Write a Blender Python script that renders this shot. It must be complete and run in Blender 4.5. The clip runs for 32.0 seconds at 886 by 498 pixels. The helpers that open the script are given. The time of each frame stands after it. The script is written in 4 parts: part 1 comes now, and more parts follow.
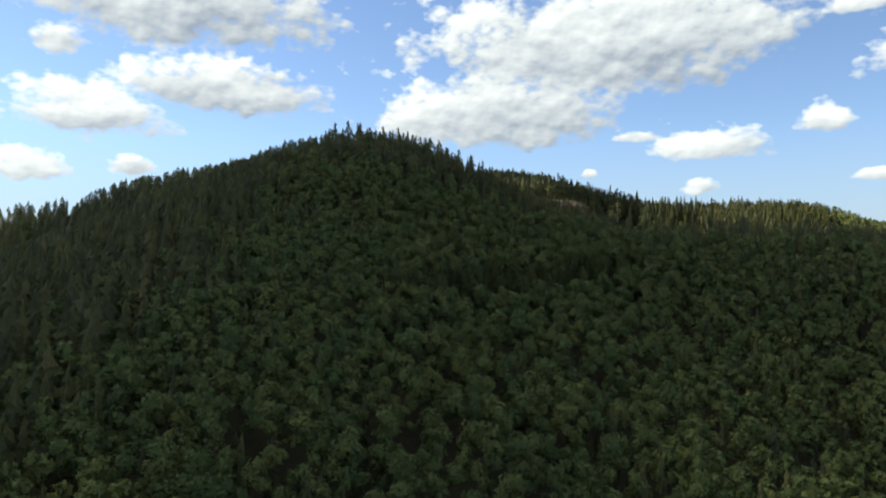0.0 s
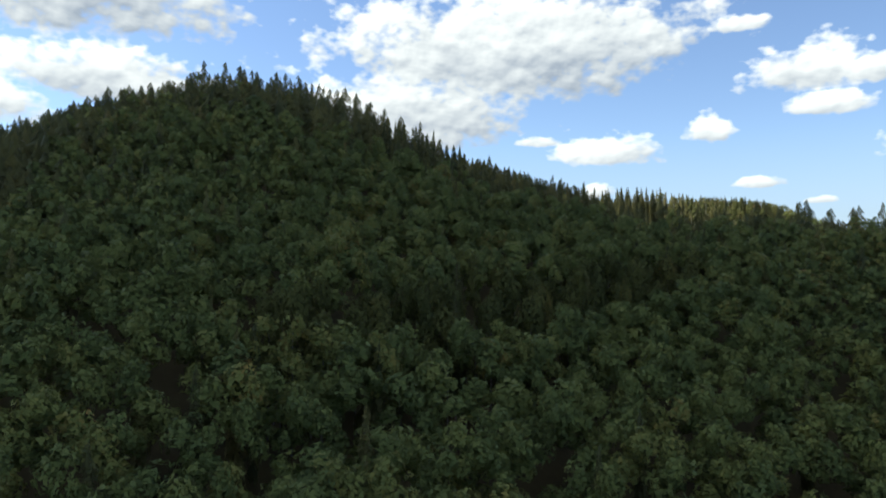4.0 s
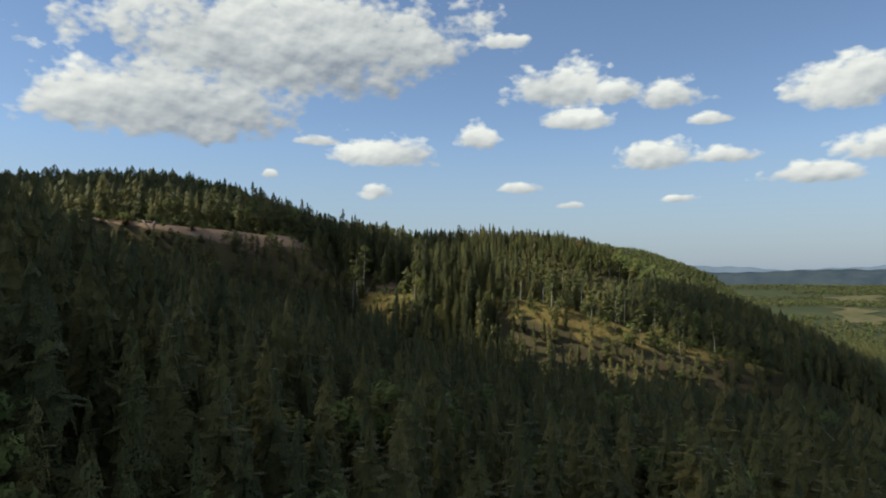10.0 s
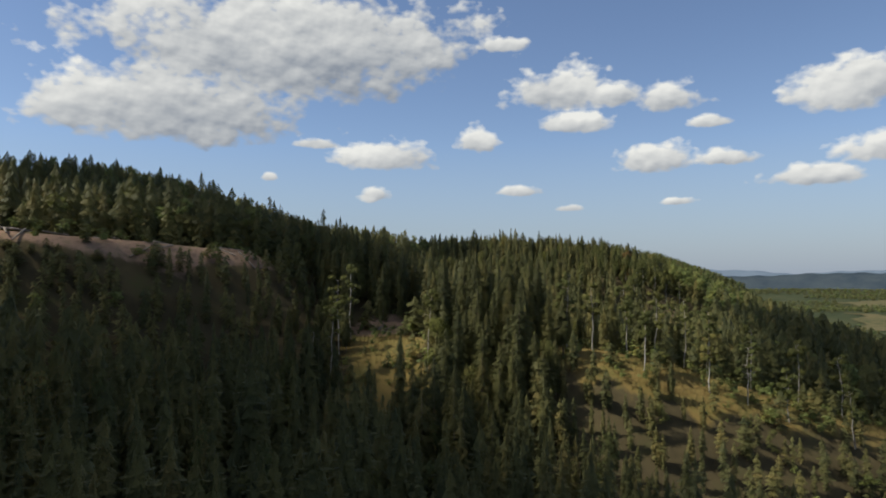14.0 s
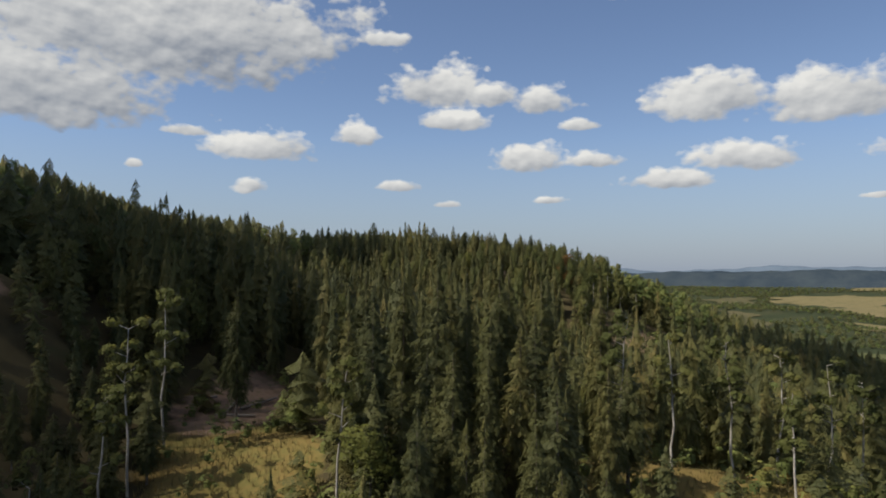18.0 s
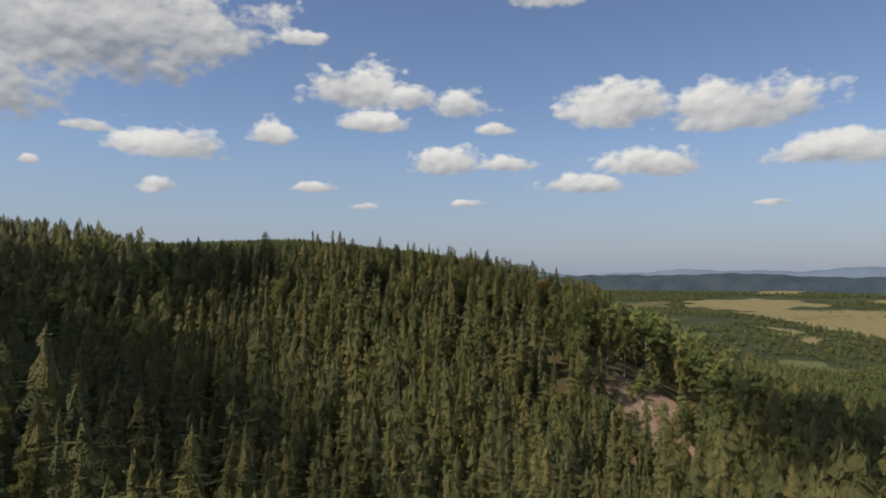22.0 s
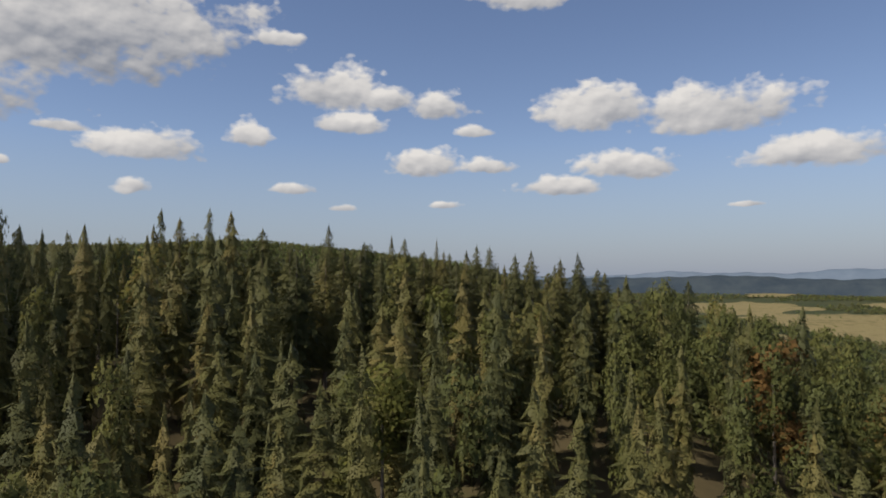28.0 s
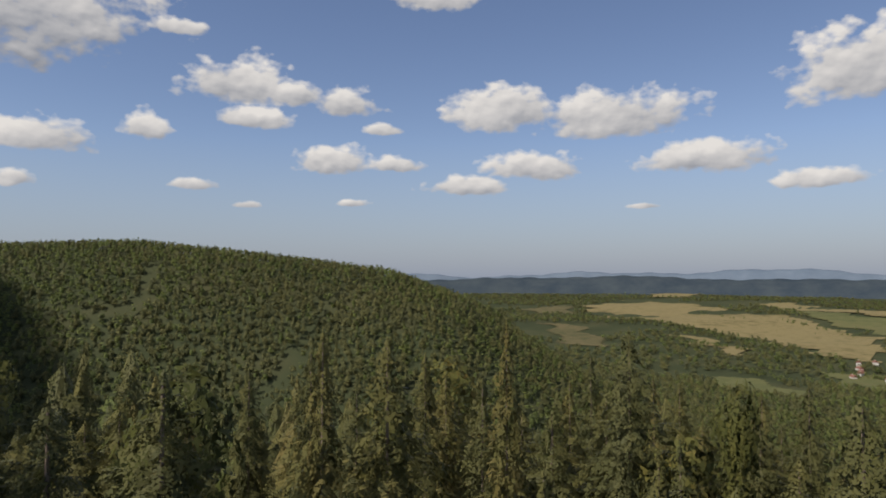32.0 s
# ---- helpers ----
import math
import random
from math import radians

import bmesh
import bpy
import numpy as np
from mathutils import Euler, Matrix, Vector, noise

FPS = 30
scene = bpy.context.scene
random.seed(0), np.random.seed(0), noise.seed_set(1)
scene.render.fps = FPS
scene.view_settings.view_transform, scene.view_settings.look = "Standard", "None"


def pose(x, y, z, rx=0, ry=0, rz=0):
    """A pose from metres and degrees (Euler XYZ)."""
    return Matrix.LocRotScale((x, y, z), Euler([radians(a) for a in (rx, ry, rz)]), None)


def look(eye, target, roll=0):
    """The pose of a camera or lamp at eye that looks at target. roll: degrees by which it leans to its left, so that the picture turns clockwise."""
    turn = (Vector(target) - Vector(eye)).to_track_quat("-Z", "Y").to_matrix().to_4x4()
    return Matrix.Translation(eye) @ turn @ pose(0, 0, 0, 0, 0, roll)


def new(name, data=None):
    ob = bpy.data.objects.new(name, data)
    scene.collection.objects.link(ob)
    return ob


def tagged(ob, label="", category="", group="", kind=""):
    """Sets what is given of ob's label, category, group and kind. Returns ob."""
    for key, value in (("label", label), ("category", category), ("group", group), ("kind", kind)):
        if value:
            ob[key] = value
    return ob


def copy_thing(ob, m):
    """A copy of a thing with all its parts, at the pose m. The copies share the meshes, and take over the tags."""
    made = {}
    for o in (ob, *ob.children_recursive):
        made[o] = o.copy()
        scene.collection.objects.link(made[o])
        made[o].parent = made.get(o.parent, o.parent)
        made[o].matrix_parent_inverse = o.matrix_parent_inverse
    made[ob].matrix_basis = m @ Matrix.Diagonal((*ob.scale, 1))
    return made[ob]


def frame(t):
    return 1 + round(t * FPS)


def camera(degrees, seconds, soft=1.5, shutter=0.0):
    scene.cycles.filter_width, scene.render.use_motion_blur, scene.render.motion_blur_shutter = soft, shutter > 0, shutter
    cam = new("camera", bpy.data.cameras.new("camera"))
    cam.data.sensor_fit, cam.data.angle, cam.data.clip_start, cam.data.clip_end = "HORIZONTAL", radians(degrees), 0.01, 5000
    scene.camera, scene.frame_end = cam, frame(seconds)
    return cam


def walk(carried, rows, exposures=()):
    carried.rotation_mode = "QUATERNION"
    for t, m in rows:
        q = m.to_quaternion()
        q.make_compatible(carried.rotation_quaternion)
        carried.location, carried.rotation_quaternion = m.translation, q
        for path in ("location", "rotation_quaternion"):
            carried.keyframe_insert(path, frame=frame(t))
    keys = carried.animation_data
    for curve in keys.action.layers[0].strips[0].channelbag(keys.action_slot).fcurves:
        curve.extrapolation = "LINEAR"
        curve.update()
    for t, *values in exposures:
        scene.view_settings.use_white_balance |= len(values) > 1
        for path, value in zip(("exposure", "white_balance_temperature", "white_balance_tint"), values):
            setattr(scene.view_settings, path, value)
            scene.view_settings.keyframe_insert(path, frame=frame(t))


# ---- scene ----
cam = camera(66.0, 32.0, soft=1.8)
PATH = [
    (0.0, pose(-0.00, -0.00, -0.00, 92.18, -0.07, 0.21)),
    (0.5, pose(-0.88, 11.96, 0.33, 92.24, -0.08, -3.11)),
    (1.0, pose(-1.30, 23.93, 0.58, 92.29, -0.09, -3.90)),
    (1.5, pose(-1.44, 35.91, 0.75, 92.30, -0.10, -4.49)),
    (2.0, pose(-1.70, 47.89, 0.87, 92.22, -0.09, -4.96)),
    (2.5, pose(-2.23, 59.88, 1.05, 92.13, -0.07, -5.61)),
    (4.5, pose(-5.50, 107.82, 3.64, 92.33, -0.19, -9.44)),
    (5.0, pose(-4.57, 119.74, 4.29, 92.25, -0.10, -12.40)),
    (5.5, pose(-3.24, 131.63, 5.56, 92.06, -0.03, -16.69)),
    (6.0, pose(-0.88, 143.38, 8.89, 92.07, -0.03, -18.40)),
    (6.5, pose(2.18, 154.95, 13.98, 92.23, -0.06, -20.97)),
    (7.0, pose(5.47, 166.39, 20.45, 92.29, -0.06, -23.46)),
    (7.5, pose(9.37, 177.58, 27.02, 92.35, 0.01, -25.16)),
    (8.0, pose(13.46, 188.73, 33.01, 92.41, 0.10, -25.63)),
    (8.5, pose(17.90, 199.82, 37.15, 92.37, 0.17, -25.78)),
    (9.0, pose(22.44, 210.93, 39.16, 92.30, 0.18, -25.93)),
    (10.0, pose(30.95, 233.37, 40.86, 92.19, 0.15, -26.23)),
    (11.0, pose(39.26, 255.79, 42.93, 92.16, 0.12, -26.49)),
    (12.0, pose(48.29, 277.92, 47.74, 92.28, 0.24, -26.58)),
    (13.0, pose(56.53, 300.30, 49.14, 92.30, 0.34, -26.73)),
    (14.0, pose(66.41, 321.98, 49.31, 92.44, 0.26, -26.26)),
    (14.5, pose(71.55, 332.74, 49.68, 92.45, 0.18, -25.94)),
    (16.5, pose(87.85, 376.58, 54.08, 92.09, -0.54, -27.50)),
    (17.0, pose(92.48, 387.57, 54.57, 92.03, -0.46, -29.97)),
    (17.5, pose(97.28, 398.48, 55.00, 92.00, -0.31, -33.82)),
    (18.0, pose(103.00, 408.95, 55.38, 91.98, -0.16, -36.48)),
    (18.5, pose(108.91, 419.28, 55.83, 91.90, -0.09, -38.57)),
    (19.0, pose(115.08, 429.48, 56.37, 91.83, -0.10, -40.49)),
    (19.5, pose(121.68, 439.40, 56.81, 91.80, -0.13, -41.15)),
    (20.0, pose(128.74, 449.09, 57.29, 91.79, -0.13, -42.02)),
    (20.5, pose(135.99, 458.59, 58.19, 91.79, -0.10, -42.71)),
    (21.0, pose(143.37, 468.00, 60.22, 91.87, -0.08, -43.09)),
    (21.5, pose(150.79, 477.39, 62.57, 92.05, -0.09, -43.18)),
    (22.0, pose(158.05, 486.98, 64.93, 92.20, -0.10, -43.41)),
    (22.5, pose(165.33, 496.60, 66.65, 92.19, -0.11, -43.67)),
    (23.0, pose(172.65, 506.20, 67.68, 92.16, -0.11, -44.20)),
    (24.0, pose(187.25, 525.27, 68.60, 92.10, -0.11, -44.47)),
    (25.0, pose(201.87, 543.89, 69.19, 92.16, -0.05, -44.65)),
    (25.5, pose(209.29, 553.13, 69.58, 92.20, -0.00, -44.60)),
    (27.5, pose(242.48, 586.82, 70.47, 92.39, 0.04, -45.10)),
    (28.0, pose(250.45, 596.69, 71.10, 92.34, 0.02, -45.20)),
    (28.5, pose(258.54, 606.64, 71.99, 92.36, 0.00, -45.30)),
    (29.0, pose(266.67, 616.68, 73.73, 92.36, -0.02, -45.40)),
    (29.5, pose(274.51, 627.35, 75.29, 92.35, -0.04, -46.50)),
    (30.0, pose(282.32, 637.30, 76.15, 92.18, -0.02, -49.60)),
    (30.5, pose(289.89, 647.06, 77.66, 92.21, 0.04, -50.30)),
    (31.0, pose(297.20, 655.37, 79.16, 92.27, 0.06, -51.00)),
    (31.5, pose(304.89, 662.96, 79.76, 92.25, 0.03, -52.00)),
    (32.0, pose(313.08, 670.23, 80.00, 92.23, 0.00, -52.90)),
]
walk(cam, PATH, [(0.0, 0.85, 6350, 2), (2.5, 0.8, 6350, 2), (5.0, 1.1, 6350, 2), (6.2, 1.08, 6350, 2), (7.5, 0.5, 6350, 2), (9.0, 0.38, 6400, 2), (13.0, 0.3, 6500, 6), (17.0, 0.2, 6500, 8), (32.0, 0.1, 6700, 12)])

# ---- light: a high sun to the left of the first view, a summer sky with cumulus clouds ----
SUN_AZ, SUN_EL = 72.0, 50.0          # degrees; azimuth counted to the left of +y
sun_way = Vector((-math.sin(radians(SUN_AZ)) * math.cos(radians(SUN_EL)),
                  math.cos(radians(SUN_AZ)) * math.cos(radians(SUN_EL)), math.sin(radians(SUN_EL))))
sun = new("sun", bpy.data.lights.new("sun", "SUN"))
sun.data.energy, sun.data.angle, sun.data.color = 4.8, radians(0.6), (1.0, 0.93, 0.82)
sun.matrix_world = look(sun_way * 1000, (0, 0, 0))
world = bpy.data.worlds.new("world")
scene.world = world
world.use_nodes = True
wt = world.node_tree
wn, wl = wt.nodes, wt.links
sky = wn.new("ShaderNodeTexSky")
sky.sky_type, sky.sun_disc = "NISHITA", False
sky.sun_elevation, sky.sun_rotation = radians(SUN_EL), radians(-SUN_AZ)
sky.altitude, sky.air_density, sky.dust_density, sky.ozone_density = 600, 1.0, 0.35, 2.2
SKY = 0.095

# Cumulus clouds of the sky: azimuth, elevation and half extent in degrees.
EAST = [(-35.7, 15.2, 4.5, 2.2), (-36.8, 12.4, 3.2, 1.0), (-40.5, 14.5, 2.6, 1.3), (-44.8, 13.9, 3.0, 1.5), (-47.9, 11.9, 1.8, 0.6),
        (-43.5, 9.3, 3.1, 1.5), (-49.0, 9.0, 2.4, 0.8), (-57.8, 13.6, 5.2, 2.4), (-66.8, 12.9, 7.0, 2.5), (-73.8, 9.1, 6.1, 1.7),
        (-54.8, 7.3, 4.1, 1.0), (-60.4, 8.8, 4.6, 1.4), (-45.4, 5.8, 1.4, 0.4), (-69.3, 5.4, 1.4, 0.3), (-36.8, 5.5, 1.5, 0.4),
        (-32.8, 7.0, 2.3, 0.6), (-21.6, 10.0, 4.6, 1.6), (-29.1, 11.1, 1.9, 1.2), (-85.3, 15.0, 5.8, 3.6), (-81.9, 7.0, 3.4, 1.0)]
NORTH = [(-15.7, 10.9, 2.1, 0.6), (-12.0, 8.1, 0.8, 0.5), (-52.3, 22.8, 5.8, 1.9), (22.0, 21.5, 13.0, 5.6), (18.4, 14.6, 8.2, 2.8),
         (28.0, 12.0, 6.4, 2.7), (24.9, 8.2, 1.9, 1.1), (31.9, 7.9, 2.5, 1.6), (-5.0, 13.6, 11.0, 4.2), (-13.0, 19.0, 17.0, 6.2), (2.0, 13.0, 4.0, 3.0),
         (-20.6, 6.8, 1.4, 0.8), (30.0, 16.8, 2.0, 1.5), (-31.4, 18.8, 2.4, 0.8)]
# Clouds out of view, most overhead ones added to brighten the shaded woods.
AROUND_FILL = [(60, 24, 16, 6), (95, 18, 14, 5), (130, 28, 18, 8), (165, 16, 14, 5), (-110, 20, 14, 5), (-140, 30, 20, 8), (75, 42, 20, 8), (-100, 45, 22, 8),
          (0, 66, 70, 14), (120, 58, 45, 12), (-70, 58, 36, 10), (180, 50, 30, 10), (30, 44, 24, 7), (-35, 40, 16, 5), (150, 78, 180, 12), (-120, 72, 60, 10)]


def wmath(t, op, a, b=0.0, clamp=False):
    n = t.nodes.new("ShaderNodeMath")
    n.operation, n.use_clamp = op, clamp
    for i, v in enumerate((a, b)):
        if isinstance(v, (int, float)):
            n.inputs[i].default_value = v
        else:
            t.links.new(v, n.inputs[i])
    return n.outputs[0]


def wvec(t, op, a, b=None, c=None):
    n = t.nodes.new("ShaderNodeVectorMath")
    n.operation = op
    for i, v in enumerate((a, b, c)):
        if isinstance(v, tuple):
            n.inputs[i].default_value = v
        elif v is not None:
            t.links.new(v, n.inputs[i])
    return n.outputs["Value" if op == "LENGTH" else "Vector"]


def cloud_group():
    """How deep a way (azimuth, elevation) of the sky lies in a cloud, over nought inside, and how brightly the cloud is lit there."""
    g = bpy.data.node_groups.new("cumulus", "ShaderNodeTree")
    g.interface.new_socket("Way", in_out="INPUT", socket_type="NodeSocketVector")
    g.interface.new_socket("Depth", in_out="OUTPUT", socket_type="NodeSocketFloat")
    g.interface.new_socket("Lit", in_out="OUTPUT", socket_type="NodeSocketFloat")
    way = g.nodes.new("NodeGroupInput").outputs[0]
    def lump(scale, detail, shift):
        n = g.nodes.new("ShaderNodeTexNoise")
        n.inputs["Scale"].default_value, n.inputs["Detail"].default_value, n.inputs["Roughness"].default_value = scale, detail, 0.42
        g.links.new(wvec(g, "MULTIPLY_ADD", way, (1.0, 1.5, 1.0), shift), n.inputs["Vector"])
        return wmath(g, "SUBTRACT", n.outputs["Fac"], 0.5)

    def billow(scale, shift):
        n = g.nodes.new("ShaderNodeTexVoronoi")
        n.feature = "SMOOTH_F1"
        n.inputs["Scale"].default_value, n.inputs["Smoothness"].default_value = scale, 0.55
        n.inputs["Detail"].default_value, n.inputs["Roughness"].default_value = 1.6, 0.42
        g.links.new(wvec(g, "MULTIPLY_ADD", way, (1.0, 1.4, 1.0), shift), n.inputs["Vector"])
        return wmath(g, "SUBTRACT", 0.48, n.outputs["Distance"])

    nil, sunward = (0.0, 0.0, 0.0), (0.30, 0.75, 0.0)
    broad_noise, puffs, fray = lump(0.22, 2.0, nil), billow(0.50, nil), lump(1.2, 4.0, nil)
    relief = wmath(g, "ADD", wmath(g, "MULTIPLY", wmath(g, "SUBTRACT", puffs, billow(0.50, sunward)), 1.0),
                   wmath(g, "MULTIPLY", wmath(g, "SUBTRACT", fray, lump(1.2, 4.0, (0.15, 0.30, 0.0))), 0.5))
    least = up = None
    for az, el, w, h in EAST + NORTH + AROUND_FILL:
        w, h, el = w * 1.24, h * 1.38, el + 0.25
        q = wvec(g, "MULTIPLY_ADD", way, (1 / w, 1 / h, 0), (-az / w, -(el - h * 0.16) / h, 0))
        sep = g.nodes.new("ShaderNodeSeparateXYZ")
        g.links.new(q, sep.inputs[0])
        high = wmath(g, "ADD", sep.outputs[1], wmath(g, "MULTIPLY", sep.outputs[0], 0.22))
        if w > 9:                                    # the great clouds are thick, and grey below
            high = wmath(g, "SUBTRACT", high, 0.22)
        r = wvec(g, "LENGTH", wvec(g, "MAXIMUM", q, wvec(g, "MULTIPLY", q, (-1.0, -1.9, 0.0))))
        if least is None:
            least, up = r, high
        else:
            mix = g.nodes.new("ShaderNodeMix")
            g.links.new(wmath(g, "ADD", wmath(g, "MULTIPLY", wmath(g, "SUBTRACT", least, r), 1.6), 0.5, True), mix.inputs["Factor"])
            g.links.new(up, mix.inputs["A"])
            g.links.new(high, mix.inputs["B"])
            least, up = wmath(g, "MINIMUM", least, r), mix.outputs["Result"]
    depth = wmath(g, "MULTIPLY", wmath(g, "SUBTRACT", 0.94, least), 2.05)
    for n, k in ((broad_noise, 1.7), (puffs, 0.9), (fray, 1.25)):
        depth = wmath(g, "ADD", depth, wmath(g, "MULTIPLY", n, k))
    lit = wmath(g, "ADD", wmath(g, "MULTIPLY", up, 1.05), 0.26)
    for n, k in ((broad_noise, 1.0), (relief, 0.50), (fray, 0.25)):
        lit = wmath(g, "ADD", lit, wmath(g, "MULTIPLY", n, k))
    thin = wmath(g, "SUBTRACT", 0.55, depth, True)
    lit = wmath(g, "ADD", lit, wmath(g, "MULTIPLY", thin, 0.35))
    out = g.nodes.new("NodeGroupOutput")
    g.links.new(depth, out.inputs[0])
    g.links.new(lit, out.inputs[1])
    return g


coord = wn.new("ShaderNodeTexCoord")
xyz = wn.new("ShaderNodeSeparateXYZ")
wl.new(coord.outputs["Generated"], xyz.inputs[0])
azimuth = wmath(wt, "MULTIPLY", wmath(wt, "ARCTAN2", wmath(wt, "MULTIPLY", xyz.outputs[0], -1.0), xyz.outputs[1]), 57.2958)
elevation = wmath(wt, "MULTIPLY", wmath(wt, "ARCSINE", xyz.outputs[2]), 57.2958)
way = wn.new("ShaderNodeCombineXYZ")
wl.new(azimuth, way.inputs[0])
wl.new(elevation, way.inputs[1])
here = wn.new("ShaderNodeGroup")
here.node_tree = cloud_group()
wl.new(way.outputs[0], here.inputs[0])
inside_cloud = wmath(wt, "MULTIPLY", wmath(wt, "SUBTRACT", here.outputs[0], 0.02), 1.7, True)
lit = wmath(wt, "MULTIPLY", wmath(wt, "ADD", here.outputs[1], 0.48), 0.70, True)
grey = wn.new("ShaderNodeMix")
grey.data_type = "RGBA"
grey.inputs["A"].default_value, grey.inputs["B"].default_value = (0.215, 0.24, 0.29, 1), (0.70, 0.69, 0.67, 1)
wl.new(lit, grey.inputs["Factor"])
bright = wvec(wt, "MULTIPLY", sky.outputs[0], (SKY * 1.03, SKY * 0.98, SKY * 1.03))
low_air = wn.new("ShaderNodeMix")
low_air.data_type = "RGBA"
wl.new(wmath(wt, "MULTIPLY", wmath(wt, "SUBTRACT", 11.0, elevation), 0.085, True), low_air.inputs["Factor"])
wl.new(bright, low_air.inputs["A"])
low_air.inputs["B"].default_value = (0.238, 0.288, 0.372, 1)
bright = low_air.outputs["Result"]
both = wn.new("ShaderNodeMix")
both.data_type = "RGBA"
wl.new(inside_cloud, both.inputs["Factor"])
wl.new(bright, both.inputs["A"])
wl.new(grey.outputs["Result"], both.inputs["B"])
wl.new(both.outputs["Result"], wn["Background"].inputs[0])
wn["Background"].inputs[1].default_value = 1.0

# ---- helpers for meshes and materials ----
rng = np.random.default_rng(7)


def mesh_of(name, verts, faces, materials, smooth=False, tint=None):
    """A mesh from an (n, 3) array and an (m, 3) array of triangles or (m, 4) of quads."""
    verts, faces = np.asarray(verts, np.float32), np.asarray(faces, np.int32)
    me = bpy.data.meshes.new(name)
    k = faces.shape[1]
    me.vertices.add(len(verts))
    me.vertices.foreach_set("co", verts.ravel())
    me.loops.add(faces.size)
    me.loops.foreach_set("vertex_index", faces.ravel())
    me.polygons.add(len(faces))
    me.polygons.foreach_set("loop_start", np.arange(0, faces.size, k, dtype=np.int32))
    me.polygons.foreach_set("use_smooth", np.full(len(faces), smooth))
    if tint is not None:
        for key, values in tint.items():
            values = np.asarray(values, np.float32)
            if values.ndim == 2:
                me.attributes.new(key, "FLOAT_VECTOR", "POINT").data.foreach_set("vector", values.ravel())
            else:
                me.attributes.new(key, "FLOAT", "POINT").data.foreach_set("value", values)
    me.update(calc_edges=True)
    for m in materials:
        me.materials.append(m)
    return me


def part(name, me, parent, label=""):
    ob = new(name, me)
    ob.parent = parent
    return tagged(ob, label) if label else ob


def nodes_of(name):
    m = bpy.data.materials.new(name)
    m.use_nodes = True
    t = m.node_tree
    return m, t.nodes, t.links, t.nodes["Principled BSDF"]


def ramp(ns, stops):
    r = ns.new("ShaderNodeValToRGB")
    while len(r.color_ramp.elements) < len(stops):
        r.color_ramp.elements.new(0.5)
    for e, (at, c) in zip(r.color_ramp.elements, stops):
        e.position, e.color = at, (*c, 1)
    return r


def math_node(ns, ls, op, a, b, clamp=False):
    n = ns.new("ShaderNodeMath")
    n.operation, n.use_clamp = op, clamp
    for i, v in enumerate((a, b)):
        if isinstance(v, (int, float)):
            n.inputs[i].default_value = v
        else:
            ls.new(v, n.inputs[i])
    return n.outputs[0]


def noise_node(ns, ls, scale, detail=4.0, rough=0.6):
    geo, n = ns.new("ShaderNodeNewGeometry"), ns.new("ShaderNodeTexNoise")
    n.inputs["Scale"].default_value, n.inputs["Detail"].default_value, n.inputs["Roughness"].default_value = scale, detail, rough
    ls.new(geo.outputs["Position"], n.inputs["Vector"])
    return n.outputs["Fac"]


def foliage(name, stops, single, gloss=0.55, through_leaf=0.25, spread=0.34, grain=3.2, holes=0.47, round_=1.6):
    """Leaf or needle colour: one tone a tree, a shift from twig to twig, and a broad drift over the slope."""
    m, ns, ls, bsdf = nodes_of(name)
    geo = ns.new("ShaderNodeNewGeometry")
    if single:
        tree = ns.new("ShaderNodeObjectInfo").outputs["Random"]
    else:
        at = ns.new("ShaderNodeAttribute")
        at.attribute_name = "tint"
        tree = at.outputs["Fac"]
    twig = geo.outputs["Random Per Island"]
    broad = noise_node(ns, ls, 0.012, 3.0)
    f = math_node(ns, ls, "MULTIPLY", tree, 0.62)
    f = math_node(ns, ls, "ADD", f, math_node(ns, ls, "MULTIPLY", twig, spread))
    f = math_node(ns, ls, "ADD", f, math_node(ns, ls, "MULTIPLY", math_node(ns, ls, "SUBTRACT", broad, 0.35), 0.35), True)
    r = ramp(ns, stops)
    ls.new(f, r.inputs[0])
    ls.new(r.outputs[0], bsdf.inputs["Base Color"])
    bsdf.inputs["Roughness"].default_value = gloss
    bsdf.inputs["Specular IOR Level"].default_value = 0.08
    soft = ns.new("ShaderNodeAttribute")
    soft.attribute_name = "soft"
    lean = soft.outputs["Vector"]
    if single:
        turn = ns.new("ShaderNodeVectorTransform")
        turn.vector_type, turn.convert_from, turn.convert_to = "NORMAL", "OBJECT", "WORLD"
        ls.new(lean, turn.inputs[0])
        lean = turn.outputs[0]
    blend = ns.new("ShaderNodeVectorMath")
    blend.operation = "MULTIPLY_ADD"
    blend.inputs[1].default_value = (round_, round_, round_)
    ls.new(lean, blend.inputs[0])
    ls.new(geo.outputs["Normal"], blend.inputs[2])
    unit = ns.new("ShaderNodeVectorMath")
    unit.operation = "NORMALIZE"
    ls.new(blend.outputs[0], unit.inputs[0])
    ls.new(unit.outputs[0], bsdf.inputs["Normal"])
    tr, mix = ns.new("ShaderNodeBsdfTranslucent"), ns.new("ShaderNodeMixShader")
    ls.new(r.outputs[0], tr.inputs[0])
    mix.inputs[0].default_value = through_leaf
    ls.new(bsdf.outputs[0], mix.inputs[1])
    ls.new(tr.outputs[0], mix.inputs[2])
    gap, lace = ns.new("ShaderNodeBsdfTransparent"), ns.new("ShaderNodeMixShader")      # sprays are lacy, with sky and shade between the twigs
    ls.new(math_node(ns, ls, "GREATER_THAN", noise_node(ns, ls, grain, 2.0, 0.6), holes), lace.inputs[0])
    ls.new(gap.outputs[0], lace.inputs[1])
    ls.new(mix.outputs[0], lace.inputs[2])
    ls.new(lace.outputs[0], ns["Material Output"].inputs[0])
    return m


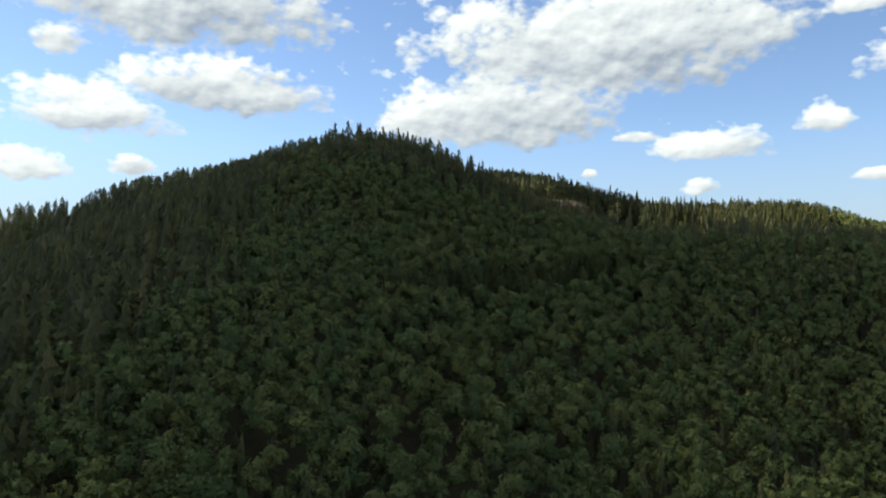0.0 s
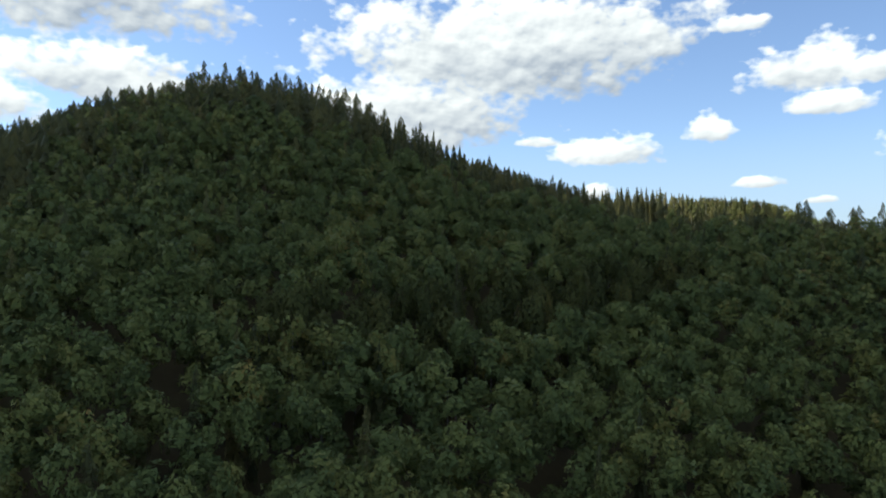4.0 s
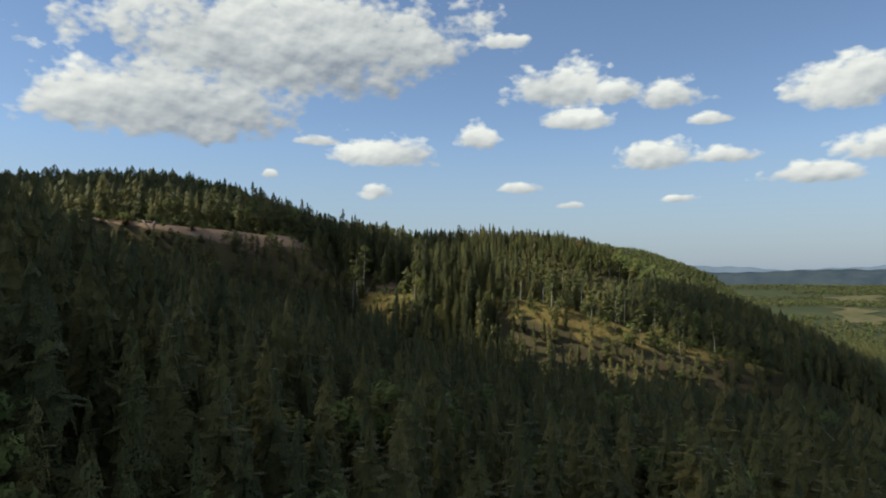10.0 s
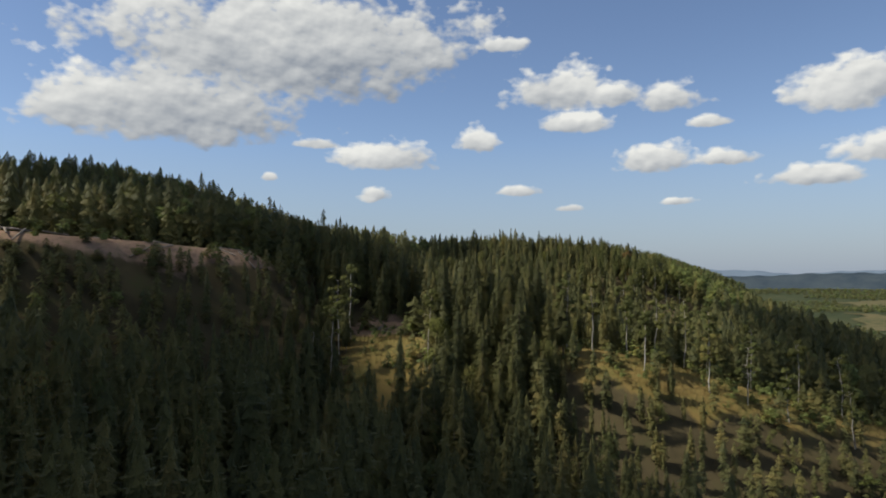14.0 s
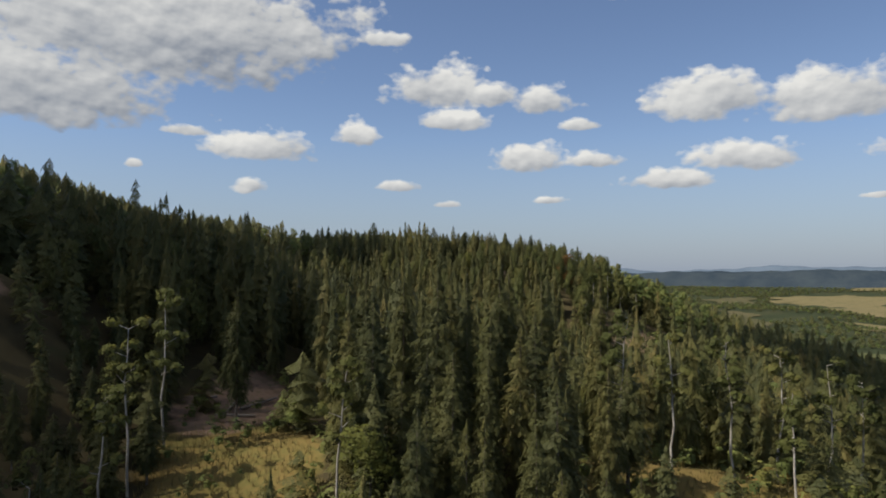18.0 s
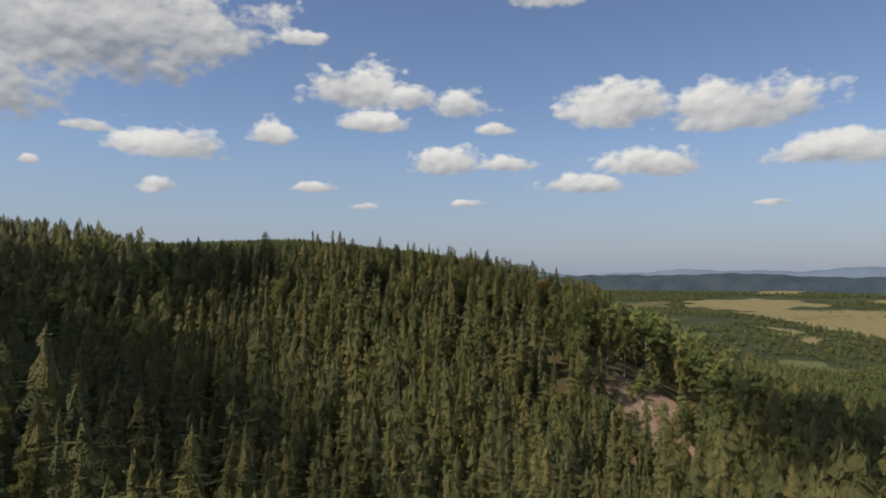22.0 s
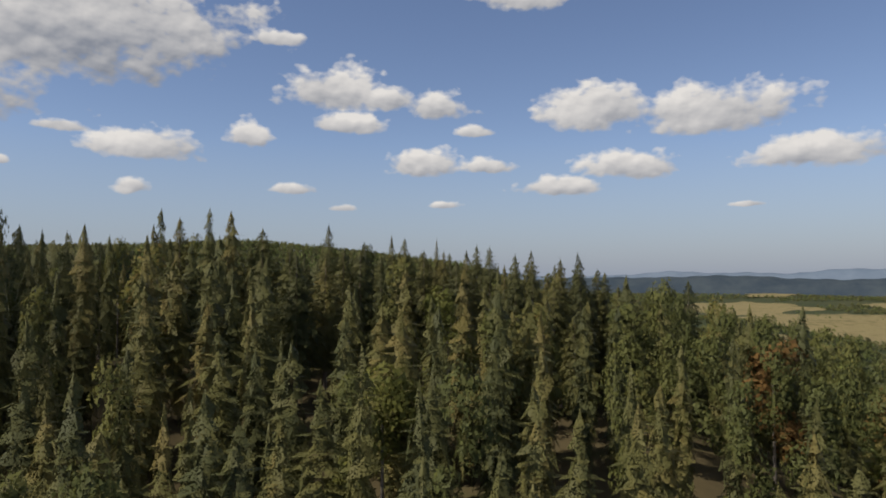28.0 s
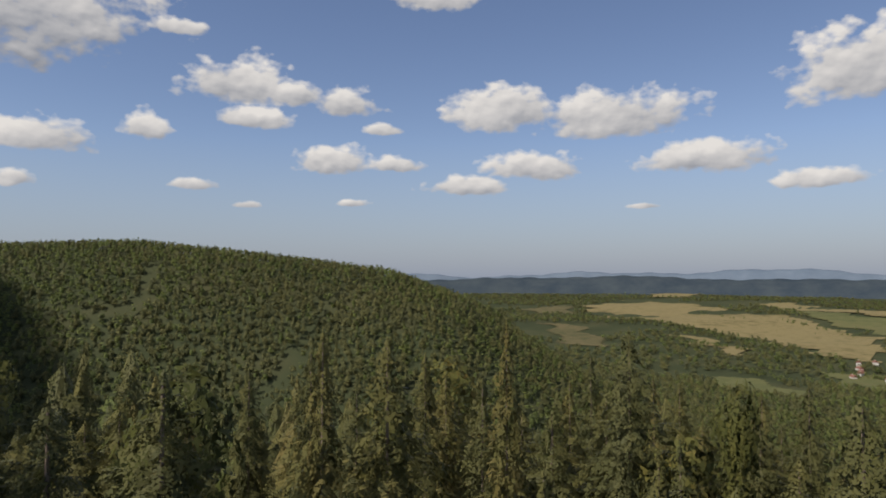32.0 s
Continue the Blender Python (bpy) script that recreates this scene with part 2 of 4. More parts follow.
NEEDLES = [(0.0, (0.052, 0.062, 0.031)), (0.4, (0.090, 0.092, 0.036)), (0.75, (0.120, 0.114, 0.040)), (1.0, (0.160, 0.132, 0.047))]
# LEAVES is lightened to make up for the shade on the first slope.
LEAVES = [(0.0, (0.085, 0.112, 0.042)), (0.4, (0.135, 0.162, 0.052)), (0.8, (0.185, 0.200, 0.060)), (0.95, (0.22, 0.205, 0.058)), (1.0, (0.26, 0.175, 0.055))]
needles_one = foliage("needles_of_one_tree", NEEDLES, True, grain=9.0, holes=0.505, round_=1.1)
needles_many = foliage("needles_of_a_forest", NEEDLES, False, spread=0.42, grain=6.5, holes=0.48, round_=0.8)
# The same leaves dimmed by about a quarter, for the sunlit ridge.
DIMMED_LEAVES = [(0.0, (0.062, 0.074, 0.028)), (0.4, (0.095, 0.104, 0.034)), (0.8, (0.130, 0.130, 0.040)), (0.95, (0.165, 0.142, 0.042)), (1.0, (0.21, 0.14, 0.045))]
leaves_dimmed = foliage("leaves_on_the_ridge_dimmed", DIMMED_LEAVES, False, through_leaf=0.35, grain=4.5)
leaves_one = foliage("leaves_of_one_tree", DIMMED_LEAVES, True, through_leaf=0.35, grain=4.5)
leaves_many = foliage("leaves_of_a_forest", LEAVES, False, through_leaf=0.35, grain=4.0)


def bark(name, dark, light, scale):
    m, ns, ls, bsdf = nodes_of(name)
    r = ramp(ns, [(0.3, dark), (0.7, light)])
    ls.new(noise_node(ns, ls, scale, 5.0, 0.7), r.inputs[0])
    ls.new(r.outputs[0], bsdf.inputs["Base Color"])
    bsdf.inputs["Roughness"].default_value = 0.9
    return m


bark_spruce = bark("spruce_bark", (0.10, 0.075, 0.055), (0.24, 0.19, 0.15), 1.5)
bark_pale = bark("pale_bark", (0.20, 0.175, 0.145), (0.42, 0.385, 0.33), 1.2)
bark_grey = bark("grey_bark", (0.07, 0.06, 0.05), (0.16, 0.14, 0.12), 1.2)

# ---- the lie of the land: crown heights of the wooded ridge on a coarse net, 90 m apart ----
NET_X, NET_Y, NET = -300.0, 60.0, 90.0
CROWN = np.array([
    [0, -18, -35, -46, -68, -77, -78, -79, -84, -91, -98],
    [-12, -13, -9, 3, -36, -34, -39, -55, -70, -84, -97],
    [-17, -8, 19, 23, 11, 41, -5, -34, -56, -76, -93],
    [-2, 6, 47, 103, 23, 11, -8, -16, -42, -65, -85],
    [33, 53, 75, 83, 27, 16, 4, 7, -21, -53, -73],
    [60, 85, 95, 68, 50, 56, 39, 41, -3, -37, -62],
    [72, 90, 93, 81, 114, 69, 34, 58, 32, -9, -59],
    [77, 89, 96, 99, 101, 49, 75, 94, 75, 10, -65],
    [75, 88, 101, 111, 114, 91, 87, 56, 22, -22, -79],
    [68, 87, 107, 127, 143, 125, 80, 28, -30, -70, -102],
], float)
# Humps and dips of the main ridge, on a finer net 45 m apart.
FINE_X, FINE_Y, FINE = 105.0, 465.0, 45.0
HUMPS = np.array([
    [-7, -3, 18, 12, 2, -1, 6],
    [-9, 15, -16, -13, 14, 3, 5],
    [-1, 12, -3, -5, -29, -12, 6],
    [6, -6, -5, 14, -4, 14, -3],
    [5, -1, -10, -4, 3, 5, -3],
    [0, 0, -5, 7, 4, -1, 0],
    [0, 0, -7, -12, -1, 0, -3],
    [0, -2, -8, 16, 2, -1, 0],
], float)
TREE = 20.0


def spline(u):
    u = np.abs(u)
    return np.where(u < 1, (4 - 6 * u**2 + 3 * u**3) / 6, np.where(u < 2, np.clip(2 - u, 0, 2) ** 3 / 6, 0))


def crown_level(x, y):
    x, y = np.asarray(x, float), np.asarray(y, float)
    ny, nx = CROWN.shape
    u, v = np.clip((x - NET_X) / NET, 0, nx - 1), np.clip((y - NET_Y) / NET, 0, ny - 1)
    i, j = np.floor(u).astype(int), np.floor(v).astype(int)
    z = 0.0
    for a in range(-1, 3):
        for b in range(-1, 3):
            z = z + spline(u - i - a) * spline(v - j - b) * CROWN[np.clip(j + b, 0, ny - 1), np.clip(i + a, 0, nx - 1)]
    ny, nx = HUMPS.shape
    u, v = (x - FINE_X) / FINE, (y - FINE_Y) / FINE
    i, j = np.floor(u).astype(int), np.floor(v).astype(int)
    for a in range(-1, 3):
        for b in range(-1, 3):
            on = (i + a >= 0) & (i + a < nx) & (j + b >= 0) & (j + b < ny)
            z = z + np.where(on, spline(u - i - a) * spline(v - j - b) * HUMPS[np.clip(j + b, 0, ny - 1), np.clip(i + a, 0, nx - 1)], 0.0)
    return z


def step(a, b, v):
    t = np.clip((v - a) / (b - a), 0, 1)
    return t * t * (3 - 2 * t)


def along(points, x, y):
    """The distance to a bent line, and the height that it has there."""
    best, height = np.full(np.shape(x), 1e9), np.zeros(np.shape(x))
    for (x0, y0, z0), (x1, y1, z1) in zip(points, points[1:]):
        dx, dy = x1 - x0, y1 - y0
        t = np.clip(((x - x0) * dx + (y - y0) * dy) / (dx * dx + dy * dy), 0, 1)
        d = np.hypot(x - x0 - t * dx, y - y0 - t * dy)
        height = np.where(d < best, z0 + t * (z1 - z0), height)
        best = np.minimum(best, d)
    return best, height


HILL = [(380, 1900, 108), (620, 1600, 110), (740, 1460, 115), (830, 1340, 100), (905, 1215, 82), (905, 1085, 43), (930, 960, -40), (960, 860, -88)]


def far_level(x, y):
    """The plain to the east, the opposite hill and the low hills on the horizon."""
    r = np.hypot(x - 300, y - 650)
    low = -112 + 88 * step(900, 4400, r) + 7 * np.sin(x / 310 + 1) * np.cos(y / 270) + 5 * np.sin((x + y) / 150)
    low = low + (30 - low) * step(100, -500, x)
    d, h = along(HILL, x, y)
    g = np.exp(-((d / 235) ** 2))
    z = low + (h - low) * g
    return z


# The grassy spur and the bench of the felled strip, finer than the net.
SPUR_LINE = [(133, 509, 33), (152, 484, 33), (176, 461, 31), (193, 454, 28), (215, 445, 20), (243, 430, 11), (275, 412, 1)]
STRIP_LINE = [(20, 522, 63), (49, 526, 62), (103, 536, 58)]


def ground_level(x, y):
    x, y = np.asarray(x, float), np.asarray(y, float)
    out = np.maximum(np.maximum(NET_X - x, x - (NET_X + 10 * NET)), np.maximum(NET_Y - y, y - (NET_Y + 9 * NET)))
    near = crown_level(x, y) - TREE
    for points, wide in ((SPUR_LINE, 24.0), (STRIP_LINE, 18.0)):
        d, h = along(points, x, y)
        near = near + (h - near) * np.exp(-((d / wide) ** 2))
    return near + (far_level(x, y) - near) * step(-20, 260, out)


# ---- clearings: felled strips and the grassy spur (x, y, half length, half width, turn) ----
FELLED = [(72, 529, 46, 9, 9), (141, 515, 12, 8, 60), (321, 580, 20, 11, 22), (248, 622, 7, 4, 10)]
GRASS = [(129, 484, 26, 13, 65), (190, 450, 34, 11, -30), (240, 430, 34, 7, -28)]


QUARRY = [(668, 1342, 38, 10, 15), (640, 1330, 16, 6, 40)]


def inside(spots, x, y):
    v = np.full(np.shape(x), -9.0)
    for cx, cy, a, b, turn in spots:
        c, s = math.cos(radians(turn)), math.sin(radians(turn))
        u, w = ((x - cx) * c + (y - cy) * s) / a, (-(x - cx) * s + (y - cy) * c) / b
        v = np.maximum(v, 1 - np.sqrt(u * u + w * w))
    return v


# ---- ground sheet ----
def lines(a, b, step_m, end0, end1):
    mid = list(np.arange(a, b + 0.1, step_m))
    lo, hi, d = [], [], step_m
    while mid[0] - sum(lo) > end0:
        d *= 1.13
        lo.append(d)
    d = step_m
    while mid[-1] + sum(hi) < end1:
        d *= 1.13
        hi.append(d)
    return np.array([*(mid[0] - np.cumsum(lo))[::-1], *mid, *(mid[-1] + np.cumsum(hi))])


gx, gy = lines(-300, 620, 7.0, -5300, 5600), lines(40, 900, 7.0, -4900, 6000)
X, Y = np.meshgrid(gx, gy, indexing="ij")
wob = 5 * np.sin(X / 7.3 + Y / 11) + 4 * np.sin(Y / 5.1 - X / 13)
Z = ground_level(X, Y) + 0.5 * np.sin(X / 9) * np.sin(Y / 8)
n0, n1 = X.shape
ids = np.arange(n0 * n1).reshape(n0, n1)
quads = np.stack([ids[:-1, :-1], ids[1:, :-1], ids[1:, 1:], ids[:-1, 1:]], -1).reshape(-1, 4)
bare = np.clip(inside(FELLED, X + wob * 0.5, Y + wob * 0.4) * 5 + 0.4, 0, 1)
grass = np.clip(inside(GRASS + QUARRY, X + wob * 0.5, Y) * 5 + 0.4, 0, 1)
plain = np.clip(0.75 * step(0, 200, np.maximum(X - 560, Y - 860)), 0, 1)
m_ground, ns, ls, bsdf = nodes_of("woodland_floor")
floor_c = ramp(ns, [(0.3, (0.045, 0.038, 0.022)), (0.55, (0.075, 0.060, 0.032)), (0.75, (0.06, 0.065, 0.025))])
ls.new(noise_node(ns, ls, 0.09, 6.0, 0.7), floor_c.inputs[0])
grass_c = ramp(ns, [(0.30, (0.085, 0.062, 0.030)), (0.46, (0.185, 0.130, 0.046)), (0.56, (0.15, 0.125, 0.042)), (0.72, (0.075, 0.078, 0.028))])
ls.new(math_node(ns, ls, "ADD", math_node(ns, ls, "MULTIPLY", noise_node(ns, ls, 0.11, 5.0, 0.65), 0.55), math_node(ns, ls, "MULTIPLY", noise_node(ns, ls, 1.1, 5.0, 0.75), 0.45)), grass_c.inputs[0])
bare_c = ramp(ns, [(0.3, (0.11, 0.080, 0.055)), (0.5, (0.25, 0.165, 0.115)), (0.7, (0.15, 0.120, 0.07))])
ls.new(noise_node(ns, ls, 0.35, 6.0, 0.75), bare_c.inputs[0])
col = floor_c.outputs[0]
plain_c = ramp(ns, [(0.3, (0.030, 0.038, 0.020)), (0.5, (0.042, 0.050, 0.026)), (0.7, (0.062, 0.062, 0.032))])
ls.new(noise_node(ns, ls, 0.008, 6.0, 0.65), plain_c.inputs[0])
for key, other in (("plain", plain_c), ("grass", grass_c), ("bare", bare_c)):
    at, mix = ns.new("ShaderNodeAttribute"), ns.new("ShaderNodeMix")
    at.attribute_name, mix.data_type = key, "RGBA"
    edge = math_node(ns, ls, "ADD", at.outputs["Fac"], math_node(ns, ls, "MULTIPLY", math_node(ns, ls, "SUBTRACT", noise_node(ns, ls, 0.25, 5.0), 0.5), 0.9))
    ls.new(math_node(ns, ls, "MULTIPLY", math_node(ns, ls, "SUBTRACT", edge, 0.35), 4.0, True), mix.inputs["Factor"])
    ls.new(col, mix.inputs["A"])
    ls.new(other.outputs[0], mix.inputs["B"])
    col = mix.outputs["Result"]
ls.new(col, bsdf.inputs["Base Color"])
bsdf.inputs["Roughness"].default_value = 0.95
bsdf.inputs["Specular IOR Level"].default_value = 0.03
ground = new("ground", mesh_of("ground", np.stack([X, Y, Z], -1).reshape(-1, 3), quads, [m_ground], True, {"bare": bare.ravel(), "grass": grass.ravel(), "plain": plain.ravel()}))
tagged(ground, "wooded hills falling to a wide plain, brown forest floor", "ground", kind="structure")


# ---- tree shapes, of height 1 and crown radius 1, stretched when they are set ----
def cone_trunk(r0, r1, h0, h1, sides=6, bend=0.0):
    a = np.arange(sides) * 2 * np.pi / sides
    hs = np.linspace(h0, h1, 4)
    v = [np.stack([np.cos(a) * r + bend * (h - h0), np.sin(a) * r, 0 * a + h], -1) for h, r in zip(hs, np.linspace(r0, r1, 4))]
    f = []
    for k in range(3):
        for i in range(sides):
            j = (i + 1) % sides
            f += [(k * sides + i, k * sides + j, (k + 1) * sides + j), (k * sides + i, (k + 1) * sides + j, (k + 1) * sides + i)]
    return np.concatenate(v), np.array(f)


def kite(V, Fc, base, way, side, length, width, fall):
    """One flat spray: four corners, two faces, sagging at its end."""
    n = len(V)
    mid = base + way * length * 0.55
    V += [base, mid + side * width + np.array([0, 0, -fall * 0.5]), base + way * length + np.array([0, 0, -fall]), mid - side * width + np.array([0, 0, -fall * 0.5])]
    Fc += [(n, n + 1, n + 2), (n, n + 2, n + 3)]


def girth(q):
    """How wide a spruce is at a share of its height: a blunt top that soon reaches its full spread, thin old boughs at the foot."""
    return (1 - np.exp(-3.6 * (1 - q))) / 0.97 * (0.5 + 0.5 * np.minimum(1, q / 0.28))


def spruce_crown(seed, levels, per, fine, start=0.14, ragged=0.25, slim=1.0, ratio=0.14):
    """Whorls of drooping boughs, long below and short above, each a fan of hanging sprays. Height 1, radius 1."""
    r = np.random.default_rng(seed)
    V, Fc = [], []
    for k in range(levels):
        q = min(0.985, (k + r.uniform(-0.25, 0.25) + 0.3) / levels)
        h = start + (0.975 - start) * q
        long_ = girth(q) * slim + 0.05
        m = max(3, int(round(per * (1 - 0.55 * q))))
        turn = r.uniform(0, 6.3)
        for i in range(m):
            if r.random() < ragged * 0.3:
                continue
            a = turn + (i + r.uniform(-0.35, 0.35)) * 2 * np.pi / m
            L = long_ * r.uniform(1 - ragged, 1 + ragged * 0.7)
            d, s = np.array([np.cos(a), np.sin(a), 0]), np.array([-np.sin(a), np.cos(a), 0])
            sag = ratio * L * r.uniform(0.45, 1.0) * (1 - 0.75 * q) - ratio * L * 0.3 * q
            base = np.array([0, 0, h])
            if fine:
                for t, out in ((0.18, 0.85), (0.34, 0.75), (0.5, 0.68), (0.66, 0.6), (0.82, 0.5)):
                    for sd in (-1, 1):
                        w = d * 0.75 + s * sd * out
                        w = w / np.linalg.norm(w)
                        p = base + d * L * t * r.uniform(0.85, 1.1) + np.array([0, 0, -sag * t ** 1.5])
                        n_ = np.cross(w, [0, 0, 1])
                        kite(V, Fc, p, w, n_, L * 0.33 * r.uniform(0.7, 1.25), L * 0.07 + 0.012, sag * 0.35 + ratio * L * r.uniform(0.10, 0.35))
                kite(V, Fc, base + d * L * 0.55 + np.array([0, 0, -sag * 0.5]), d, s, L * 0.48, L * 0.12 + 0.012, sag * 0.35)
                for t in (0.3, 0.62):
                    p = base + d * L * t + np.array([0, 0, -sag * t ** 1.5])
                    kite(V, Fc, p, np.array([0, 0, -1.0]) * ratio + d * 0.12, d, L * r.uniform(0.35, 0.6), L * 0.14, 0.0)
            else:
                kite(V, Fc, base + np.array([0, 0, 0.012]), d, s, L, L * 0.23 + 0.03, sag * 1.25)
                p = base + d * L * 0.45 + np.array([0, 0, -sag * 0.4])
                n = len(V)
                V += [p + s * L * 0.22, p - s * L * 0.22, p + d * L * 0.25 + np.array([0, 0, -ratio * L * r.uniform(0.7, 1.5)])]
                Fc += [(n, n + 1, n + 2)]
    n = len(V)
    w0, h0 = (0.05, 0.955) if fine else (0.13, 0.90)
    V += [np.array([w0, 0, h0]), np.array([-w0 * 0.6, w0 * 0.8, h0]), np.array([-w0 * 0.6, -w0 * 0.8, h0]), np.array([0, 0, 1.0])]
    Fc += [(n, n + 1, n + 3), (n + 1, n + 2, n + 3), (n + 2, n, n + 3)]
    V = np.array(V)
    N = V * (1, 1, 0)
    N = N / (np.linalg.norm(N, axis=1)[:, None] + 0.12) + (0, 0, 0.55)
    return V, np.array(Fc), N / np.linalg.norm(N, axis=1)[:, None]


def spruce_cone(seed, tiers, sides, start=0.08):
    """A spruce seen from afar: stacked skirts with ragged rims. Height 1, radius 1."""
    r = np.random.default_rng(seed)
    V, Fc, N = [], [], []
    for k in range(tiers):
        q = k / tiers
        h, top = start + (1 - start) * q, min(1.0, start + (1 - start) * (q + 1.3 / tiers))
        rim, n = girth(q) * 0.97 + 0.05, len(V)
        a = (np.arange(sides) + r.uniform(-0.3, 0.3, sides)) * 2 * np.pi / sides + r.uniform(0, 6)
        rr, zz = rim * r.uniform(0.45, 1.35, sides), h + r.uniform(-0.7, 0.5, sides) / tiers * 0.8
        V += [np.array([np.cos(x) * m, np.sin(x) * m, z]) for x, m, z in zip(a, rr, zz)] + [np.array([r.normal(0, 0.03), r.normal(0, 0.03), top])]
        N += [np.array([np.cos(x), np.sin(x), 0.45 + 0.5 * q]) for x in a] + [np.array([0, 0, 1.0])]
        Fc += [(n + i, n + (i + 1) % sides, n + sides) for i in range(sides) if r.random() > 0.10]
    N = np.array(N)
    return np.array(V), np.array(Fc), N / np.linalg.norm(N, axis=1)[:, None]


def leaf_crown(seed, lobes, per, size, core, low=0.30, flat=0.235, blades=False):
    """A crown of leaf sprays over several lobes; core: a rough inner body, for trees seen from afar."""
    r = np.random.default_rng(seed)
    V, Fc, N = [], [], []
    sq = np.array([1, 1, flat])
    centres = [(np.array([0, 0, 0.98 - 0.55 * flat]), 0.55)]
    for k in range(lobes - 1):
        a, q = k * 2.4 + r.uniform(-0.4, 0.4), ((k * 0.618) % 1.0)
        out = 0.66 * (1 - 0.6 * q)
        centres.append((np.array([np.cos(a) * out, np.sin(a) * out, low + 0.5 * flat + (0.94 - low - 0.5 * flat) * q]), r.uniform(0.34, 0.48)))
    for c, rad in centres:
        for i in range(per):
            z, a = r.uniform(-0.55, 1.0), r.uniform(0, 6.3)
            w = math.sqrt(max(0, 1 - z * z))
            o = np.array([np.cos(a) * w, np.sin(a) * w, z])
            p = c + o * rad * r.uniform(0.75, 1.1) * sq
            t1 = np.cross(o, r.normal(size=3))
            t1 /= np.linalg.norm(t1) + 1e-9
            t2 = np.cross(o, t1) * r.uniform(0.6, 1.0) + o * r.uniform(-0.8, 0.8)
            e = size * r.uniform(0.55, 1.3)
            n = len(V)
            if blades:
                V += [p - t1 * e * sq, p + (t1 * 0.5 + t2 * 0.9) * e * sq, p + (t1 * 0.6 - t2 * 0.8 + o * 0.3) * e * sq]
                Fc += [(n, n + 1, n + 2)]
                N += [o * 0.7 + (p[0] * 0.8, p[1] * 0.8, (p[2] - low) / (1 - low) * 1.2 - 0.1)] * 3
                continue
            V += [p - t1 * e * sq, p + t2 * e * 0.8 * sq, p + (t1 + o * 0.3) * e * sq, p - t2 * e * 0.8 * sq]
            Fc += [(n, n + 1, n + 2), (n, n + 2, n + 3)]
            N += [o + (0, 0, 0.3)] * 4
    if core:
        k, n = 6, len(V)
        a = np.arange(k) * 2 * np.pi / k
        for zz, ww in ((low + 0.05, 0.30), (0.66, 0.34)):
            V += [np.array([np.cos(x) * ww, np.sin(x) * ww, zz]) for x in a]
            N += [np.array([np.cos(x), np.sin(x), 0.3]) for x in a]
        V.append(np.array([0, 0, 0.74]))
        N.append(np.array([0, 0, 1.0]))
        for i in range(k):
            j = (i + 1) % k
            Fc += [(n + i, n + j, n + k + j), (n + i, n + k + j, n + k + i), (n + k + i, n + k + j, n + 2 * k)]
    N = np.array(N)
    return np.array(V), np.array(Fc), N / np.linalg.norm(N, axis=1)[:, None]


def filled(outer, inner, wide):
    """A crown with the dense inner boughs that hide its trunk."""
    return np.concatenate([outer[0], inner[0] * (wide, wide, 0.985)]), np.concatenate([outer[1], inner[1] + len(outer[0])]), np.concatenate([outer[2], inner[2]])


SPRUCE_FINE = [filled(spruce_crown(s, 26, 8, True, start=0.10 + 0.07 * (s % 3), slim=0.9 + 0.1 * (s % 2)), spruce_cone(220 + s, 19, 11, 0.10 + 0.06 * (s % 3)), 0.62) for s in range(6)]

SPRUCE_MID = [spruce_cone(20 + s, 11, 9) for s in range(8)]
SPRUCE_FAR = [spruce_cone(40 + s, 7, 8) for s in range(7)]
SPRUCE_NEAR = [filled(spruce_crown(180 + s, 15, 6, False, ragged=0.4), spruce_cone(240 + s, 12, 7), 0.7) for s in range(6)]
LEAF_FINE = [leaf_crown(60 + s, 13, 110, 0.092, False, low=0.16, blades=True) for s in range(5)]
LEAF_NEAR = [leaf_crown(70 + s, 9, 46, 0.165, False, low=0.66, flat=0.135, blades=True) for s in range(5)]
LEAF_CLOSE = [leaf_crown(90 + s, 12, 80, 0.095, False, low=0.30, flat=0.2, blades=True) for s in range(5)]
LEAF_MID = [leaf_crown(80 + s, 7, 20, 0.25, False, low=0.64, flat=0.14, blades=True) for s in range(5)]
LEAF_FAR = [leaf_crown(100 + s, 5, 6, 0.28, True) for s in range(5)]
SPRUCE_TINY = [spruce_cone(140 + s, 4, 6) for s in range(6)]
LEAF_TINY = [leaf_crown(160 + s, 2, 4, 0.42, True) for s in range(4)]


def planted(shapes, x, y, z, height, radius, tint):
    """One joined body of many trees; every tree takes one of the shapes, turned and stretched."""
    V, Fc, A, S, n = [], [], [], [], 0
    which = np.arange(len(x)) % len(shapes)
    for k, (v, f, s0) in enumerate(shapes):
        i = np.nonzero(which == k)[0]
        if not len(i):
            continue
        a = (x[i] * 12.9 + y[i] * 7.7) % 6.283
        c, s = np.cos(a)[:, None], np.sin(a)[:, None]
        px = (v[:, 0] * c - v[:, 1] * s) * radius[i][:, None] + x[i][:, None]
        py = (v[:, 0] * s + v[:, 1] * c) * radius[i][:, None] + y[i][:, None]
        pz = v[:, 2] * height[i][:, None] + z[i][:, None]
        V.append(np.stack([px, py, pz], -1).reshape(-1, 3))
        S.append(np.stack([s0[:, 0] * c - s0[:, 1] * s, s0[:, 0] * s + s0[:, 1] * c, s0[:, 2] + 0 * c], -1).reshape(-1, 3))
        Fc.append((f[None] + (np.arange(len(i)) * len(v))[:, None, None] + n).reshape(-1, 3))
        A.append(np.repeat(tint[i], len(v)))
        n += len(i) * len(v)
    return np.concatenate(V), np.concatenate(Fc), {"tint": np.concatenate(A), "soft": np.concatenate(S)}


